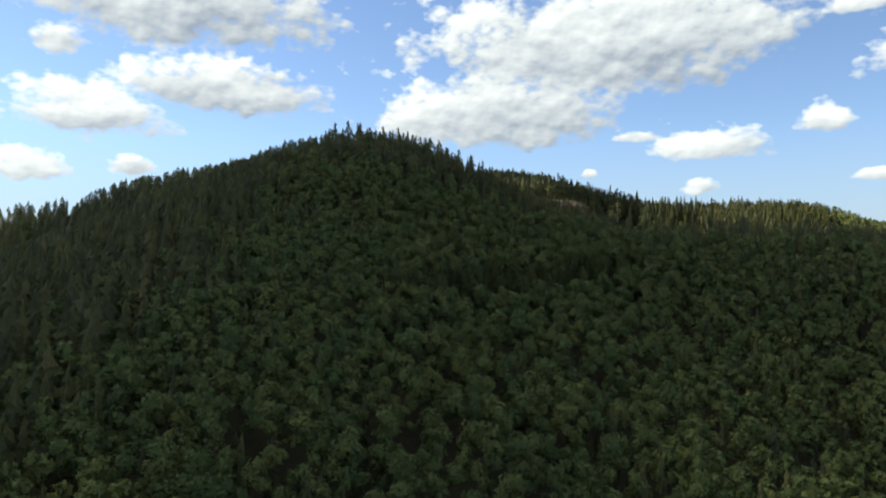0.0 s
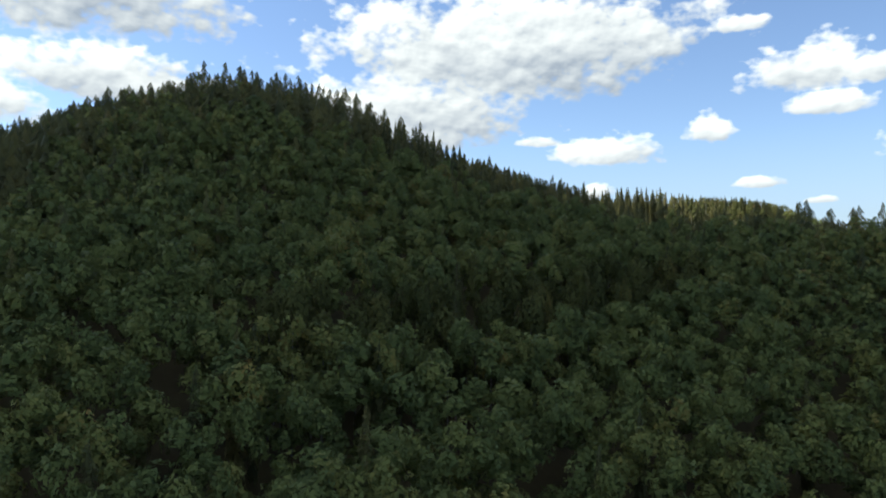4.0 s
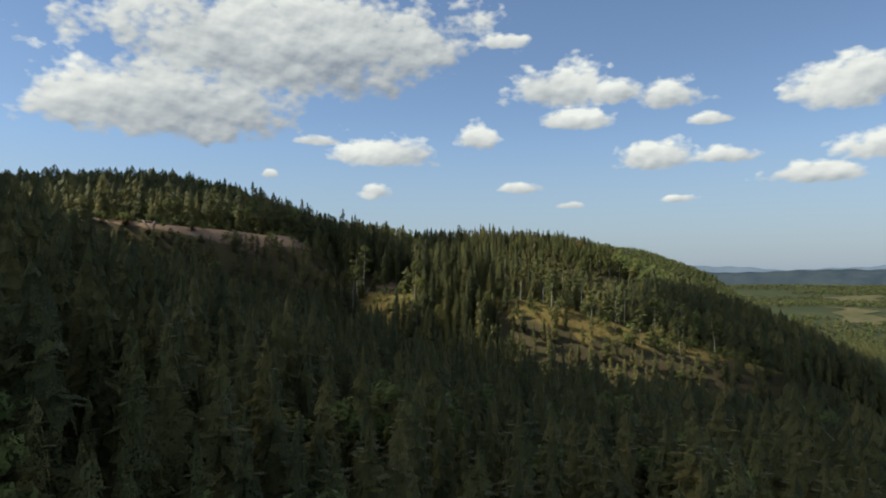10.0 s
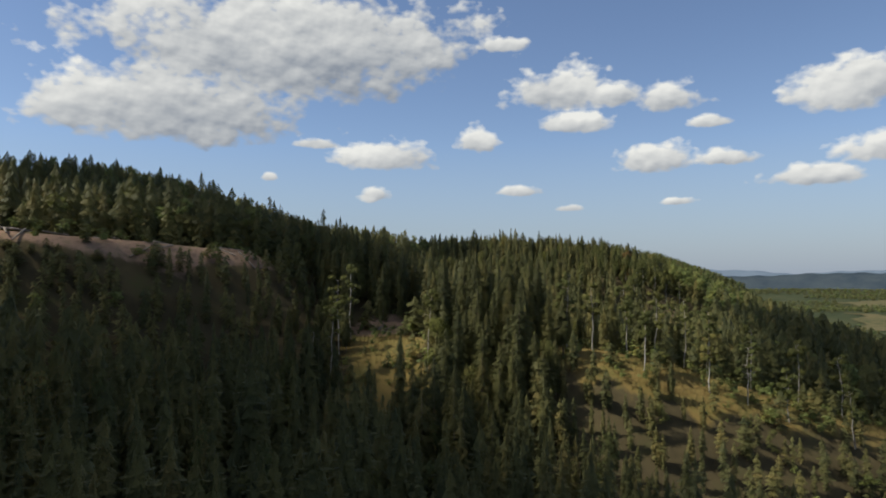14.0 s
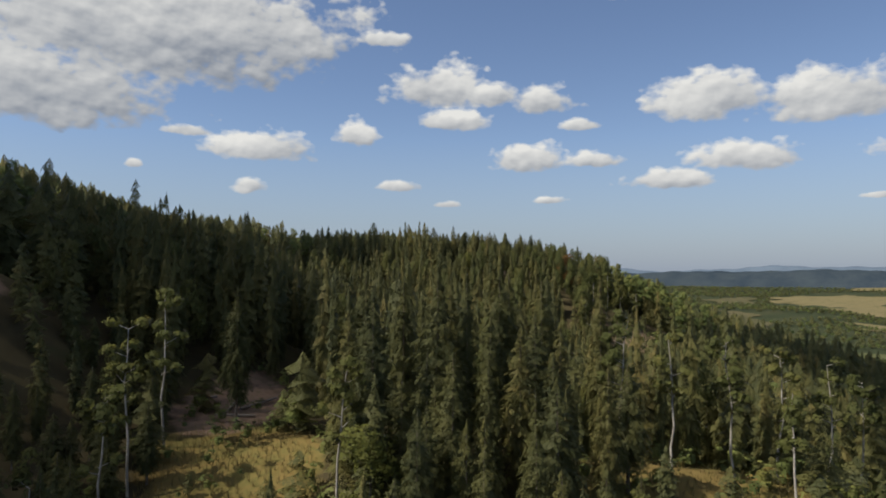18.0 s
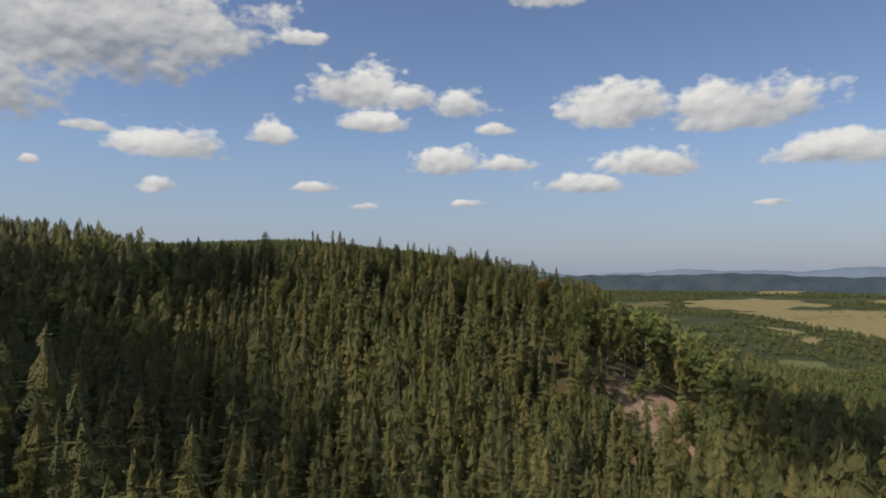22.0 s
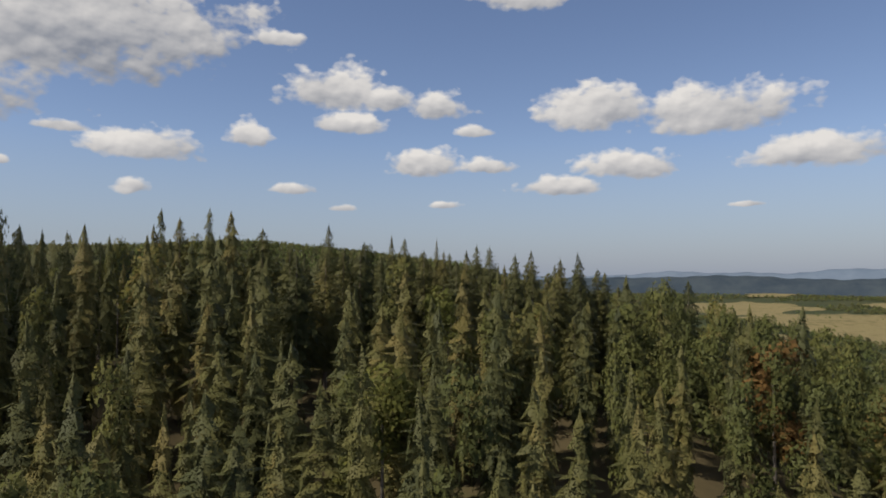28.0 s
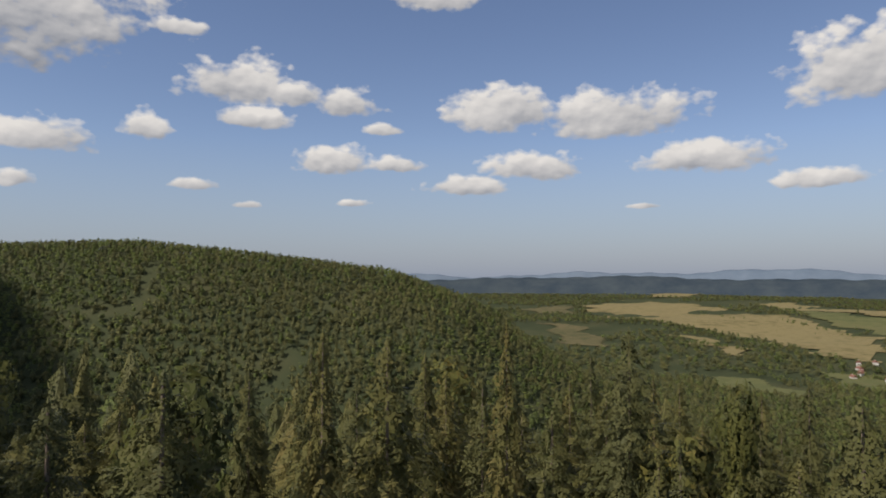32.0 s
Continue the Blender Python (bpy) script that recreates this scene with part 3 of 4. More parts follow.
def stand(name, label, shapes, material, x, y, height, radius, tint):
    v, f, keys = planted(shapes, x, y, ground_level(x, y) - 0.3, height, radius, tint)
    return tagged(new(name, mesh_of(name, v, f, [material], False, keys)), label, "forest", kind="stuff")


# ---- where the trees stand ----
def scatter(x0, x1, y0, y1, gap, seed):
    r = np.random.default_rng(seed)
    u, v = np.meshgrid(np.arange(x0, x1, gap), np.arange(y0, y1, gap), indexing="ij")
    return (u + r.uniform(-0.46, 0.46, u.shape) * gap).ravel(), (v + r.uniform(-0.46, 0.46, u.shape) * gap).ravel()


FLIGHT = [(0, 0, 0), (-4, 110, 4), (18, 200, 37), (88, 377, 54), (129, 449, 57), (209, 553, 70), (250, 597, 71), (282, 637, 76), (313, 670, 80)]
tx, ty = scatter(-330, 640, 70, 930, 4.3, 3)
sx, sy = scatter(-120, 300, 70, 330, 3.4, 8)


def first_slope(x, y):
    return step(300, 265, y + 0.25 * x) * step(-95, -40, x) * step(290, 270, x)


k0, k1 = first_slope(tx, ty) < 0.5, first_slope(sx, sy) >= 0.5
tx, ty = np.concatenate([tx[k0], sx[k1]]), np.concatenate([ty[k0], sy[k1]])
open_ground = np.maximum(inside(FELLED, tx, ty), inside(GRASS, tx, ty))
d_line, z_line = along(FLIGHT, tx, ty)
rnd = np.random.default_rng(5)
chance = rnd.random(len(tx))
keep = ((open_ground < 0) | ((open_ground < 0.3) & (chance > 0.90))) & (chance > np.where(d_line > 250, 0.54, np.where(d_line > 170, 0.46, 0.10)))
keep &= ~((tx < -60) & (ty > 480)) & ((tx > -230) | (ty < 440)) & ~((tx < 60) & (ty > 700))          # the back of the ridge, which nothing overlooks
tx, ty, d_line, z_line = tx[keep], ty[keep], d_line[keep], z_line[keep]


def leafy_share(x, y):
    """How much of the wood is broadleaved: most of the first slope, and the shoulder over the plain."""
    shoulder = step(290, 330, x) * step(560, 590, y) * step(655, 630, y) * 0.65
    patch = 0.5 + 0.5 * np.sin(x / 31 + 1) * np.sin(y / 37 + 2)
    return np.clip(np.maximum(first_slope(x, y) * 0.84, shoulder) + (0.16 + 0.16 * step(540, 580, y)) * patch, 0, 0.97)


leafy = rnd.random(len(tx)) < leafy_share(tx, ty)
height = np.where(leafy, rnd.normal(18.5, 2.0, len(tx)), rnd.normal(20.2, 2.4, len(tx)) + 2.5 * (rnd.random(len(tx)) > 0.94)).clip(10, 26)
radius = np.where(leafy, rnd.normal(2.9, 0.6, len(tx)), height * rnd.normal(0.118, 0.022, len(tx))).clip(1.3, 5)
slim = first_slope(tx, ty) > 0.5          # the first slope bears a close young wood
height = np.where(slim, rnd.normal(19, 1.7, len(tx)), height)
radius = np.where(slim, np.where(leafy, rnd.normal(2.5, 0.4, len(tx)), 1.9), radius)
young = np.maximum(step(38, 20, along([(40, 490, 0), (110, 512, 0)], tx, ty)[0]) * (tx < 130), 1.2 * step(42, 28, along([(185, 428, 0), (215, 416, 0), (255, 400, 0)], tx, ty)[0]))
height, radius = height * (1 - 0.5 * young), radius * (1 - 0.35 * young)
tz = ground_level(tx, ty)
lane = along([(258, 551, 0), (322, 583, 0)], tx, ty)[0] < 20
height = np.where(lane, np.clip(66 - 0.2 * np.hypot(tx - 173, ty - 506) - tz, 2.5, height), height)
bank = (tx > -20) & (tx < 118) & (ty > 440) & (ty < 528)      # young growth below the felled strip
height = np.where(bank, np.clip(49 + 0.045 * (ty - 300) - tz - 2 * rnd.random(len(tx)), 2.5, height), height)
lofty = along([(148, 494, 0), (172, 482, 0), (188, 466, 0)], tx, ty)[0] < 15          # old spruces over the spur, far apart
height = np.where(lofty, height + 5, height)
last = np.hypot(tx - 330, ty - 690) < 110
thin_out = (last & (rnd.random(len(tx)) < 0.44)) | (lofty & (rnd.random(len(tx)) < 0.55))
radius = np.where(last & ~leafy, radius * 1.06, radius)
height = np.where(d_line > 125, 19.5 + (height - 19.5) * 0.6, height)
height = np.where(last, 18.5 + 5.5 * rnd.random(len(tx)) ** 1.4 - 4.0 * (rnd.random(len(tx)) > 0.8), height)
height = np.where(d_line < 20, np.minimum(height, z_line - 4.5 - tz), height)
ok = ~thin_out & (height > 2) & ~((d_line < 20) & (height < 6))
tx, ty, tz, height, radius, leafy, d_line = (v[ok] for v in (tx, ty, tz, height, radius, leafy, d_line))
tint = rnd.random(len(tx))
radius = np.where(d_line > 170, radius * 1.3, radius)

# Stretches of the plan whose trees are set one by one.
stretch = [([(318, 673, 0), (362, 668, 0)], -8), ([(316, 662, 0), (350, 652, 0)], 4), ([(300, 712, 0), (350, 692, 0), (410, 655, 0)], 0), ([(105, 470, 0), (150, 520, 0), (240, 455, 0)], 12), ([(165, 505, 0), (260, 610, 0), (320, 660, 0)], 16), ([(-10, 185, 0), (60, 225, 0)], 8), ([(125, 440, 0), (165, 470, 0), (120, 500, 0)], 4)]
near_line = np.min([along(s, tx, ty)[0] + more for s, more in stretch], axis=0)
order = np.argsort(near_line)
single = np.zeros(len(tx), bool)
single[[i for i in order if not leafy[i]][:300]] = True
single[[i for i in order if leafy[i]][:120]] = True

spruce_trees, leaf_trees = [], []
for k, (v, f, soft) in enumerate(SPRUCE_FINE):
    t = tagged(new("spruce_tree"), "tall green spruce with drooping boughs in the forest", "tree", "spruces on the ridge")
    tv, tf = cone_trunk(0.09, 0.012, 0.0, 0.97)
    part("trunk", mesh_of("trunk", tv, tf, [bark_spruce], True), t)
    part("crown", mesh_of("crown", v, f, [needles_one], False, {"soft": soft}), t)
    spruce_trees.append(t)
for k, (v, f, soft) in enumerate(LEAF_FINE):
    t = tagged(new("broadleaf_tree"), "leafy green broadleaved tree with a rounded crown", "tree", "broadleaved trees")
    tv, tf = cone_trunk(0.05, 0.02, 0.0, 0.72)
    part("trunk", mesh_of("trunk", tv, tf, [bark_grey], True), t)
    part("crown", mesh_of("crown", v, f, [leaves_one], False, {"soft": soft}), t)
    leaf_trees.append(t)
used = set()
for i in np.nonzero(single)[0]:
    kinds = leaf_trees if leafy[i] else spruce_trees
    k = int(i) % len(kinds)
    m = pose(tx[i], ty[i], tz[i] - 0.3, 0, 0, float((tx[i] * 57 + ty[i] * 31) % 360))
    ob = kinds[k]
    if (bool(leafy[i]), k) in used:
        ob = copy_thing(ob, m)
    used.add((bool(leafy[i]), k))
    broad = radius[i] * (1.0 if leafy[i] else 1.12)
    ob.matrix_basis = m @ Matrix.Diagonal((broad, broad, height[i], 1))

close = d_line < 125
for name, label, shapes, mat, sel in (
        ("spruce_forest", "dense dark green spruce forest under the flight", SPRUCE_NEAR, needles_many, ~leafy & (d_line < 55)),
        ("spruce_forest", "dense dark green spruce forest on the ridge", SPRUCE_MID, needles_many, ~leafy & close & (d_line >= 55)),
        ("spruce_forest", "dense dark spruce forest on the farther slopes", SPRUCE_FAR, needles_many, ~leafy & ~close & (d_line < 230)),
        ("spruce_forest", "spruce forest on the back of the ridge", SPRUCE_TINY, needles_many, ~leafy & (d_line >= 230)),
        ("broadleaf_forest", "dense green broadleaved forest on the slope", LEAF_NEAR, leaves_many, leafy & (d_line < 48) & (ty < 340)),
        ("broadleaf_forest", "green and yellowing broadleaved trees along the ridge", LEAF_CLOSE, leaves_dimmed, leafy & (d_line < 70) & (ty >= 340)),
        ("broadleaf_forest", "dense green broadleaved forest higher on the slope", LEAF_MID, leaves_many, leafy & close & (d_line >= np.where(ty < 340, 48, 70))),
        ("broadleaf_forest", "green broadleaved trees among the farther forest", LEAF_FAR, leaves_many, leafy & ~close)):
    sel = sel & ~single
    if not sel.any():
        continue
    stand(name, label, shapes, mat, tx[sel], ty[sel], height[sel], radius[sel], tint[sel])

# ---- single trees that stand out ----
leaves_lime = foliage("leaves_fresh_green", [(0.0, (0.085, 0.105, 0.030)), (0.5, (0.120, 0.132, 0.035)), (1.0, (0.150, 0.148, 0.040))], True, through_leaf=0.4)
leaves_rust = foliage("leaves_turning", [(0.0, (0.14, 0.085, 0.035)), (0.5, (0.20, 0.115, 0.04)), (1.0, (0.22, 0.15, 0.05))], True, through_leaf=0.4)
for k, (x, y, h, r, mat, label) in enumerate((
        (249, 613, 17, 5.2, leaves_lime, "fresh green broadleaved tree among dark spruces"), (235, 636, 17, 5.4, leaves_lime, "fresh green broadleaved tree among dark spruces"),
        (139, 470, 15, 4.6, leaves_lime, "light green broadleaved tree beside the grassy clearing"), (287, 640, 19, 5.0, leaves_lime, "light green birch among dark spruces"),
        (332, 625, 18, 5.0, leaves_rust, "broadleaved tree turning rusty orange on the shoulder"), (345, 616, 17, 4.6, leaves_rust, "broadleaved tree turning rusty orange on the shoulder"),
        (310, 655, 17, 4.4, leaves_lime, "light green birch among dark spruces"), (268, 596, 16, 4.2, leaves_lime, "light green birch among dark spruces"))):
    v, f, soft = LEAF_FINE[k % 5]
    t = tagged(new("broadleaf_tree"), label, "tree")
    tv, tf = cone_trunk(0.05, 0.02, 0.0, 0.72)
    part("trunk", mesh_of("trunk", tv, tf, [bark_grey], True), t)
    part("crown", mesh_of("crown", v, f, [mat], False, {"soft": soft}), t)
    t.matrix_basis = pose(x, y, float(ground_level(x, y)) - 0.3, 0, 0, k * 77) @ Matrix.Diagonal((r, r, h, 1))


def limb(p0, p1, r0, r1, sides=5):
    """A tapered limb between two points."""
    p0, p1 = np.array(p0, float), np.array(p1, float)
    d = (p1 - p0) / np.linalg.norm(p1 - p0)
    u = np.cross(d, [0.3, 0.8, 0.5])
    u /= np.linalg.norm(u)
    w = np.cross(d, u)
    a = np.arange(sides) * 2 * np.pi / sides
    ring = np.cos(a)[:, None] * u + np.sin(a)[:, None] * w
    i = np.arange(sides)
    j = (i + 1) % sides
    f = np.concatenate([np.stack([i, j, j + sides], -1), np.stack([i, j + sides, i + sides], -1)])
    return np.concatenate([p0 + ring * r0, p1 + ring * r1]), f


def pine(seed, x, y, height, lean):
    """A slim pine or birch left standing: a bare pale stem and a small ragged crown at the top."""
    r = np.random.default_rng(seed)
    t = tagged(new("pine_tree"), "slender tree with a bare pale trunk and a small crown", "tree", "slender trees on the spur")
    bends = np.cumsum(r.normal(0, 0.22, (6, 2)), axis=0)
    pts = [np.array([0, 0, -0.3])] + [np.array([bends[k][0] + lean * k / 6, bends[k][1], height * (k + 1) / 6.3]) for k in range(6)]
    V, Fc, n = [], [], 0
    for k in range(6):
        v, f = limb(pts[k], pts[k + 1], 0.18 - 0.022 * k, 0.158 - 0.022 * k, 7)
        V.append(v), Fc.append(f + n)
        n += len(v)
    part("trunk", mesh_of("trunk", np.concatenate(V), np.concatenate(Fc), [bark_pale], True), t, "long bare pale trunk")
    V, Fc, N, n = [], [], [], 0
    for k in range(13):
        q = r.uniform(0.45, 0.98)
        at = pts[min(6, int(q * 6.3))] * 1.0
        at[2] = height * q
        a, L = r.uniform(0, 6.3), r.uniform(0.9, 2.6) * (1.25 - q * 0.6)
        end = at + np.array([math.cos(a) * L, math.sin(a) * L, L * 0.45])
        part("limb", mesh_of("limb", *limb(at, end, 0.06, 0.02), [bark_pale], True), t)
        for i in range(70):
            o = r.normal(size=3)
            o /= np.linalg.norm(o)
            p = end + o * r.uniform(0.3, 1.25) * np.array([1, 1, 0.62])
            t1 = np.cross(o, r.normal(size=3)) * r.uniform(0.14, 0.30)
            t2 = np.cross(o, t1)
            V += [p - t1, p + t2 * 0.7, p + t1, p - t2 * 0.7]
            Fc += [(n, n + 1, n + 2), (n, n + 2, n + 3)]
            N += [(o + (0, 0, 0.5)) / 1.3] * 4
            n += 4
    part("crown", mesh_of("crown", np.array(V), np.array(Fc), [leaves_one], False, {"soft": np.array(N)}), t)
    t.matrix_basis = pose(x, y, float(ground_level(x, y)), 0, 0, seed * 63)


r4 = np.random.default_rng(21)
SPUR = [(172, 465, 19, 0.6), (177, 461, 17, -0.4), (186, 458, 18, 0.8), (193, 456, 17, -0.5), (200, 453, 18, 0.7), (206, 451, 17, 0.2), (216, 446, 16, 0.6),
        (226, 440, 16, -0.3), (236, 435, 15, 0.5), (247, 429, 15, 0.4), (196, 441, 13, -0.4), (212, 432, 13, 0.2), (183, 449, 15, 0.3), (204, 437, 14, -0.3), (224, 424, 14, 0.5),
        (121, 494, 20, 0.3), (116, 486, 19, -0.3), (127, 502, 20, 0.4), (137, 474, 19, 0.2), (110, 478, 18, 0.1), (316, 598, 19, 0.3), (322, 600, 18, -0.5), (328, 598, 19, 0.6), (334, 596, 17, 0.4), (310, 594, 18, 0.2), (340, 592, 18, 1.2)]
for k, (x, y, h, lean) in enumerate(SPUR):
    pine(200 + k, x, y, h, lean)

# Scrub and young growth on the open ground.
sx, sy = scatter(20, 350, 400, 640, 2.6, 31)
o = np.maximum(inside(FELLED, sx, sy), inside(GRASS, sx, sy))
k = (o > -0.15) & (r4.random(len(sx)) < 0.34)
sx, sy = sx[k], sy[k]
h = np.abs(r4.normal(1.5, 0.8, len(sx))) + 0.5
stand("scrub", "low green and brown scrub in the clearings", LEAF_FAR, leaves_many, sx, sy, h * 1.3, h * 0.75, r4.random(len(sx)) * 1.0)
k = r4.random(len(sx)) < 0.25
stand("young_spruces", "young spruces growing in the clearings", SPRUCE_FAR, needles_many, sx[k] + 1.1, sy[k], h[k] * 2.6, h[k] * 0.75, r4.random(int(k.sum())))

# Tufts of dry grass on the spur.
gx_, gy_ = scatter(90, 250, 385, 520, 0.85, 33)
k = (inside(GRASS, gx_, gy_) > -0.05) & (r4.random(len(gx_)) < 0.7)
gx_, gy_ = gx_[k], gy_[k]
straw = foliage("dry_grass_blades", [(0.0, (0.10, 0.085, 0.035)), (0.5, (0.20, 0.150, 0.055)), (1.0, (0.14, 0.13, 0.045))], False, through_leaf=0.3, grain=6.0, holes=0.42)
TUFT = []
for q in range(4):
    a = np.arange(4) * 1.57 + q * 0.4
    v = np.concatenate([[(math.cos(x) * 0.15, math.sin(x) * 0.15, 0), (math.cos(x + 1.2) * 0.3, math.sin(x + 1.2) * 0.3, 0), (math.cos(x + 0.5), math.sin(x + 0.5), 1)] for x in a])
    TUFT.append((v, np.arange(12).reshape(4, 3), np.tile((0.1, 0.1, 1.0), (12, 1))))
stand("grass_tufts", "tufts of dry yellow grass on the spur", TUFT, straw, gx_, gy_, r4.uniform(0.5, 1.0, len(gx_)) + 0.3, r4.uniform(0.3, 0.6, len(gx_)), r4.random(len(gx_)))

# Felled logs on the bare strips.
log_mats = [bark("weathered_log", (0.14, 0.11, 0.085), (0.34, 0.28, 0.22), 0.8)]
for k in range(34):
    cx, cy, a, b, turn = FELLED[0] if k < 22 else FELLED[2 if k < 30 else 1]
    u, w = r4.uniform(-0.8, 0.8) * a, r4.uniform(-0.6, 0.6) * b
    c, sn = math.cos(radians(turn)), math.sin(radians(turn))
    x, y = cx + u * c - w * sn, cy + u * sn + w * c
    L, az = r4.uniform(3, 8), r4.uniform(0, 6.3)
    x1, y1 = x + L * math.cos(az), y + L * math.sin(az)
    v, f = limb((x, y, float(ground_level(x, y)) + 0.35), (x1, y1, float(ground_level(x1, y1)) + 0.35), r4.uniform(0.22, 0.36), 0.18, 8)
    f = np.concatenate([f, [(0, i, i + 1) for i in range(1, 7)], [(8, 8 + i + 1, 8 + i) for i in range(1, 7)]])
    tagged(new("felled_log", mesh_of("felled_log", v, f, log_mats)), "weathered felled log lying on the bare ground", "log", "felled logs")

# ---- meadows and fields on the plain, each laid on the ground sheet ----
def field_material(name, stops, scale=0.03):
    m, ns, ls, bsdf = nodes_of(name)
    r = ramp(ns, stops)
    mixed = math_node(ns, ls, "ADD", math_node(ns, ls, "MULTIPLY", noise_node(ns, ls, scale, 6.0, 0.7), 0.6), math_node(ns, ls, "MULTIPLY", noise_node(ns, ls, scale * 0.14, 4.0, 0.6), 0.4))
    ls.new(mixed, r.inputs[0])
    ls.new(r.outputs[0], bsdf.inputs["Base Color"])
    bsdf.inputs["Roughness"].default_value = 0.95
    bsdf.inputs["Specular IOR Level"].default_value = 0.03
    return m


DRY = field_material("dry_meadow", [(0.35, (0.095, 0.082, 0.038)), (0.5, (0.180, 0.150, 0.075)), (0.65, (0.125, 0.108, 0.055))])
GREEN = field_material("green_meadow", [(0.35, (0.068, 0.078, 0.034)), (0.5, (0.095, 0.100, 0.044)), (0.65, (0.118, 0.108, 0.052))])
ROUGH = field_material("scrubby_meadow", [(0.35, (0.050, 0.058, 0.028)), (0.5, (0.095, 0.085, 0.044)), (0.65, (0.12, 0.10, 0.055))])
MEADOWS = []


def in_outline(outline, x, y):
    hit = np.zeros(np.shape(x), bool)
    for (x0, y0), (x1, y1) in zip(outline, outline[1:] + outline[:1]):
        cross = (y0 > y) != (y1 > y)
        hit ^= cross & (x < (x1 - x0) * (y - y0) / ((y1 - y0) or 1e-9) + x0)
    return hit


def meadow(label, material, outline, cell=16.0, lift=2.2):
    """A field with a wavering edge, draped over the plain."""
    xs, ys = np.array(outline, float).T
    u, v = np.meshgrid(np.arange(xs.min() - 30, xs.max() + 30, cell), np.arange(ys.min() - 30, ys.max() + 30, cell), indexing="ij")
    w = 14 * np.sin(u / 37 + v / 61) + 9 * np.sin(v / 23 - u / 51)
    on = in_outline(outline, u + w, v - w)
    ids = np.arange(u.size).reshape(u.shape)
    full = on[:-1, :-1] & on[1:, :-1] & on[1:, 1:] & on[:-1, 1:]
    q = np.stack([ids[:-1, :-1], ids[1:, :-1], ids[1:, 1:], ids[:-1, 1:]], -1)[full]
    if not len(q):
        return
    keep, back = np.unique(q, return_inverse=True)
    pts = np.stack([u, v, ground_level(u, v) + lift], -1).reshape(-1, 3)[keep]
    MEADOWS.append(outline)
    tagged(new("field", mesh_of("field", pts, back.reshape(q.shape), [material], True)), label, "field", kind="structure")


meadow("wide dry yellow meadow on the plain", DRY, [(3049, 1982), (3580, 1992), (3345, 1542), (2895, 1132), (2490, 830), (1941, 791), (2080, 941), (2327, 1130), (2502, 1424), (2649, 1746)], 22)
meadow("dry yellow meadow between woods", DRY, [(4285, 2171), (3987, 1784), (3823, 1720), (3737, 1935)], 22)
meadow("dry meadow at the edge of the wood", ROUGH, [(2713, 2095), (3055, 2039), (2743, 1859), (2625, 1993)], 18)
meadow("scrubby open slope between the woods", ROUGH, [(2245, 1740), (2280, 1640), (2010, 1400), (1800, 1340), (1960, 1540)], 14)
meadow("narrow dry meadow with a track", DRY, [(2306, 1340), (2291, 1225), (1976, 1032), (1900, 1050), (2096, 1220)], 12)
meadow("green meadow by the farm", GREEN, [(1640, 1060), (1668, 968), (1582, 860), (1435, 855), (1500, 985)], 10)
meadow("green meadow by the village", GREEN, [(1859, 900), (1890, 640), (1640, 600), (1620, 830)], 12)
meadow("pale green field beyond the meadow", GREEN, [(3312, 1206), (2868, 800), (2520, 700), (2500, 800), (2836, 1054)], 20)
meadow("dry field before the far wood", DRY, [(3462, 1386), (3618, 1260), (3086, 760), (2880, 760), (3254, 1196)], 20)
meadow("dry field on the plain", DRY, [(2480, 800), (2500, 300), (2000, 250), (1930, 760)], 22)

# ---- the opposite hill and the woods of the plain ----
def on_meadow(x, y):
    on = np.zeros(np.shape(x), bool)
    for o in MEADOWS:
        on |= in_outline(o, x, y)
    return on


r2 = np.random.default_rng(9)


def wood(x0, x1, y0, y1, gap, seed, tall, wide, leaf_share, where, labels, shapes):
    x, y = scatter(x0, x1, y0, y1, gap, seed)
    k = where(x, y)
    x, y = x[k], y[k]
    leaf = r2.random(len(x)) < leaf_share(x, y)
    for name, label, shape, mat, sel in (("spruce_forest", labels[0], shapes[0], needles_many, ~leaf), ("broadleaf_forest", labels[1], shapes[1], leaves_many, leaf)):
        n = int(sel.sum())
        stand(name, label, shape, mat, x[sel], y[sel], np.abs(r2.normal(tall, tall * 0.14, n)), r2.normal(wide, wide * 0.15, n) * np.where(leaf[sel], 1.25, 0.85), r2.random(n) * 0.4)


def beyond(x, y):
    return np.maximum(np.maximum(NET_X - x, x - 640), np.maximum(NET_Y - y, y - 930)) > 0


def sighted(x, y, lo, hi):
    """Within the fan of land that opens to the east of the ridge."""
    a, r = np.degrees(np.arctan2(-(x - 200), y - 560)), np.hypot(x - 200, y - 560)
    return (a < -14) & (a > -98) & (r > lo) & (r < hi)


wood(300, 1300, 520, 1950, 6.4, 11, 9.5, 4.3, lambda x, y: 0.42 + 0.28 * np.sin(x / 90 + y / 200) * np.cos(y / 75),
     lambda x, y: beyond(x, y) & (along(HILL, x, y)[0] < 330) & (inside(QUARRY, x + 22 * np.sin(y / 17), y + 18 * np.sin(x / 13)) < -0.15) & (y - 1900 < (x - 380) * 0.9),
     ("young spruce forest on the opposite hill", "broadleaved forest on the opposite hill"), (SPRUCE_TINY, LEAF_TINY))
wood(400, 2000, 100, 1900, 13, 12, 14, 6.0, lambda x, y: 0.25 + 0.25 * np.sin(x / 170) * np.cos(y / 130),
     lambda x, y: beyond(x, y) & (along(HILL, x, y)[0] >= 330) & sighted(x, y, 300, 1500) & ~on_meadow(x, y),
     ("spruces in the valley wood", "broadleaved valley wood"), (SPRUCE_TINY, LEAF_TINY))
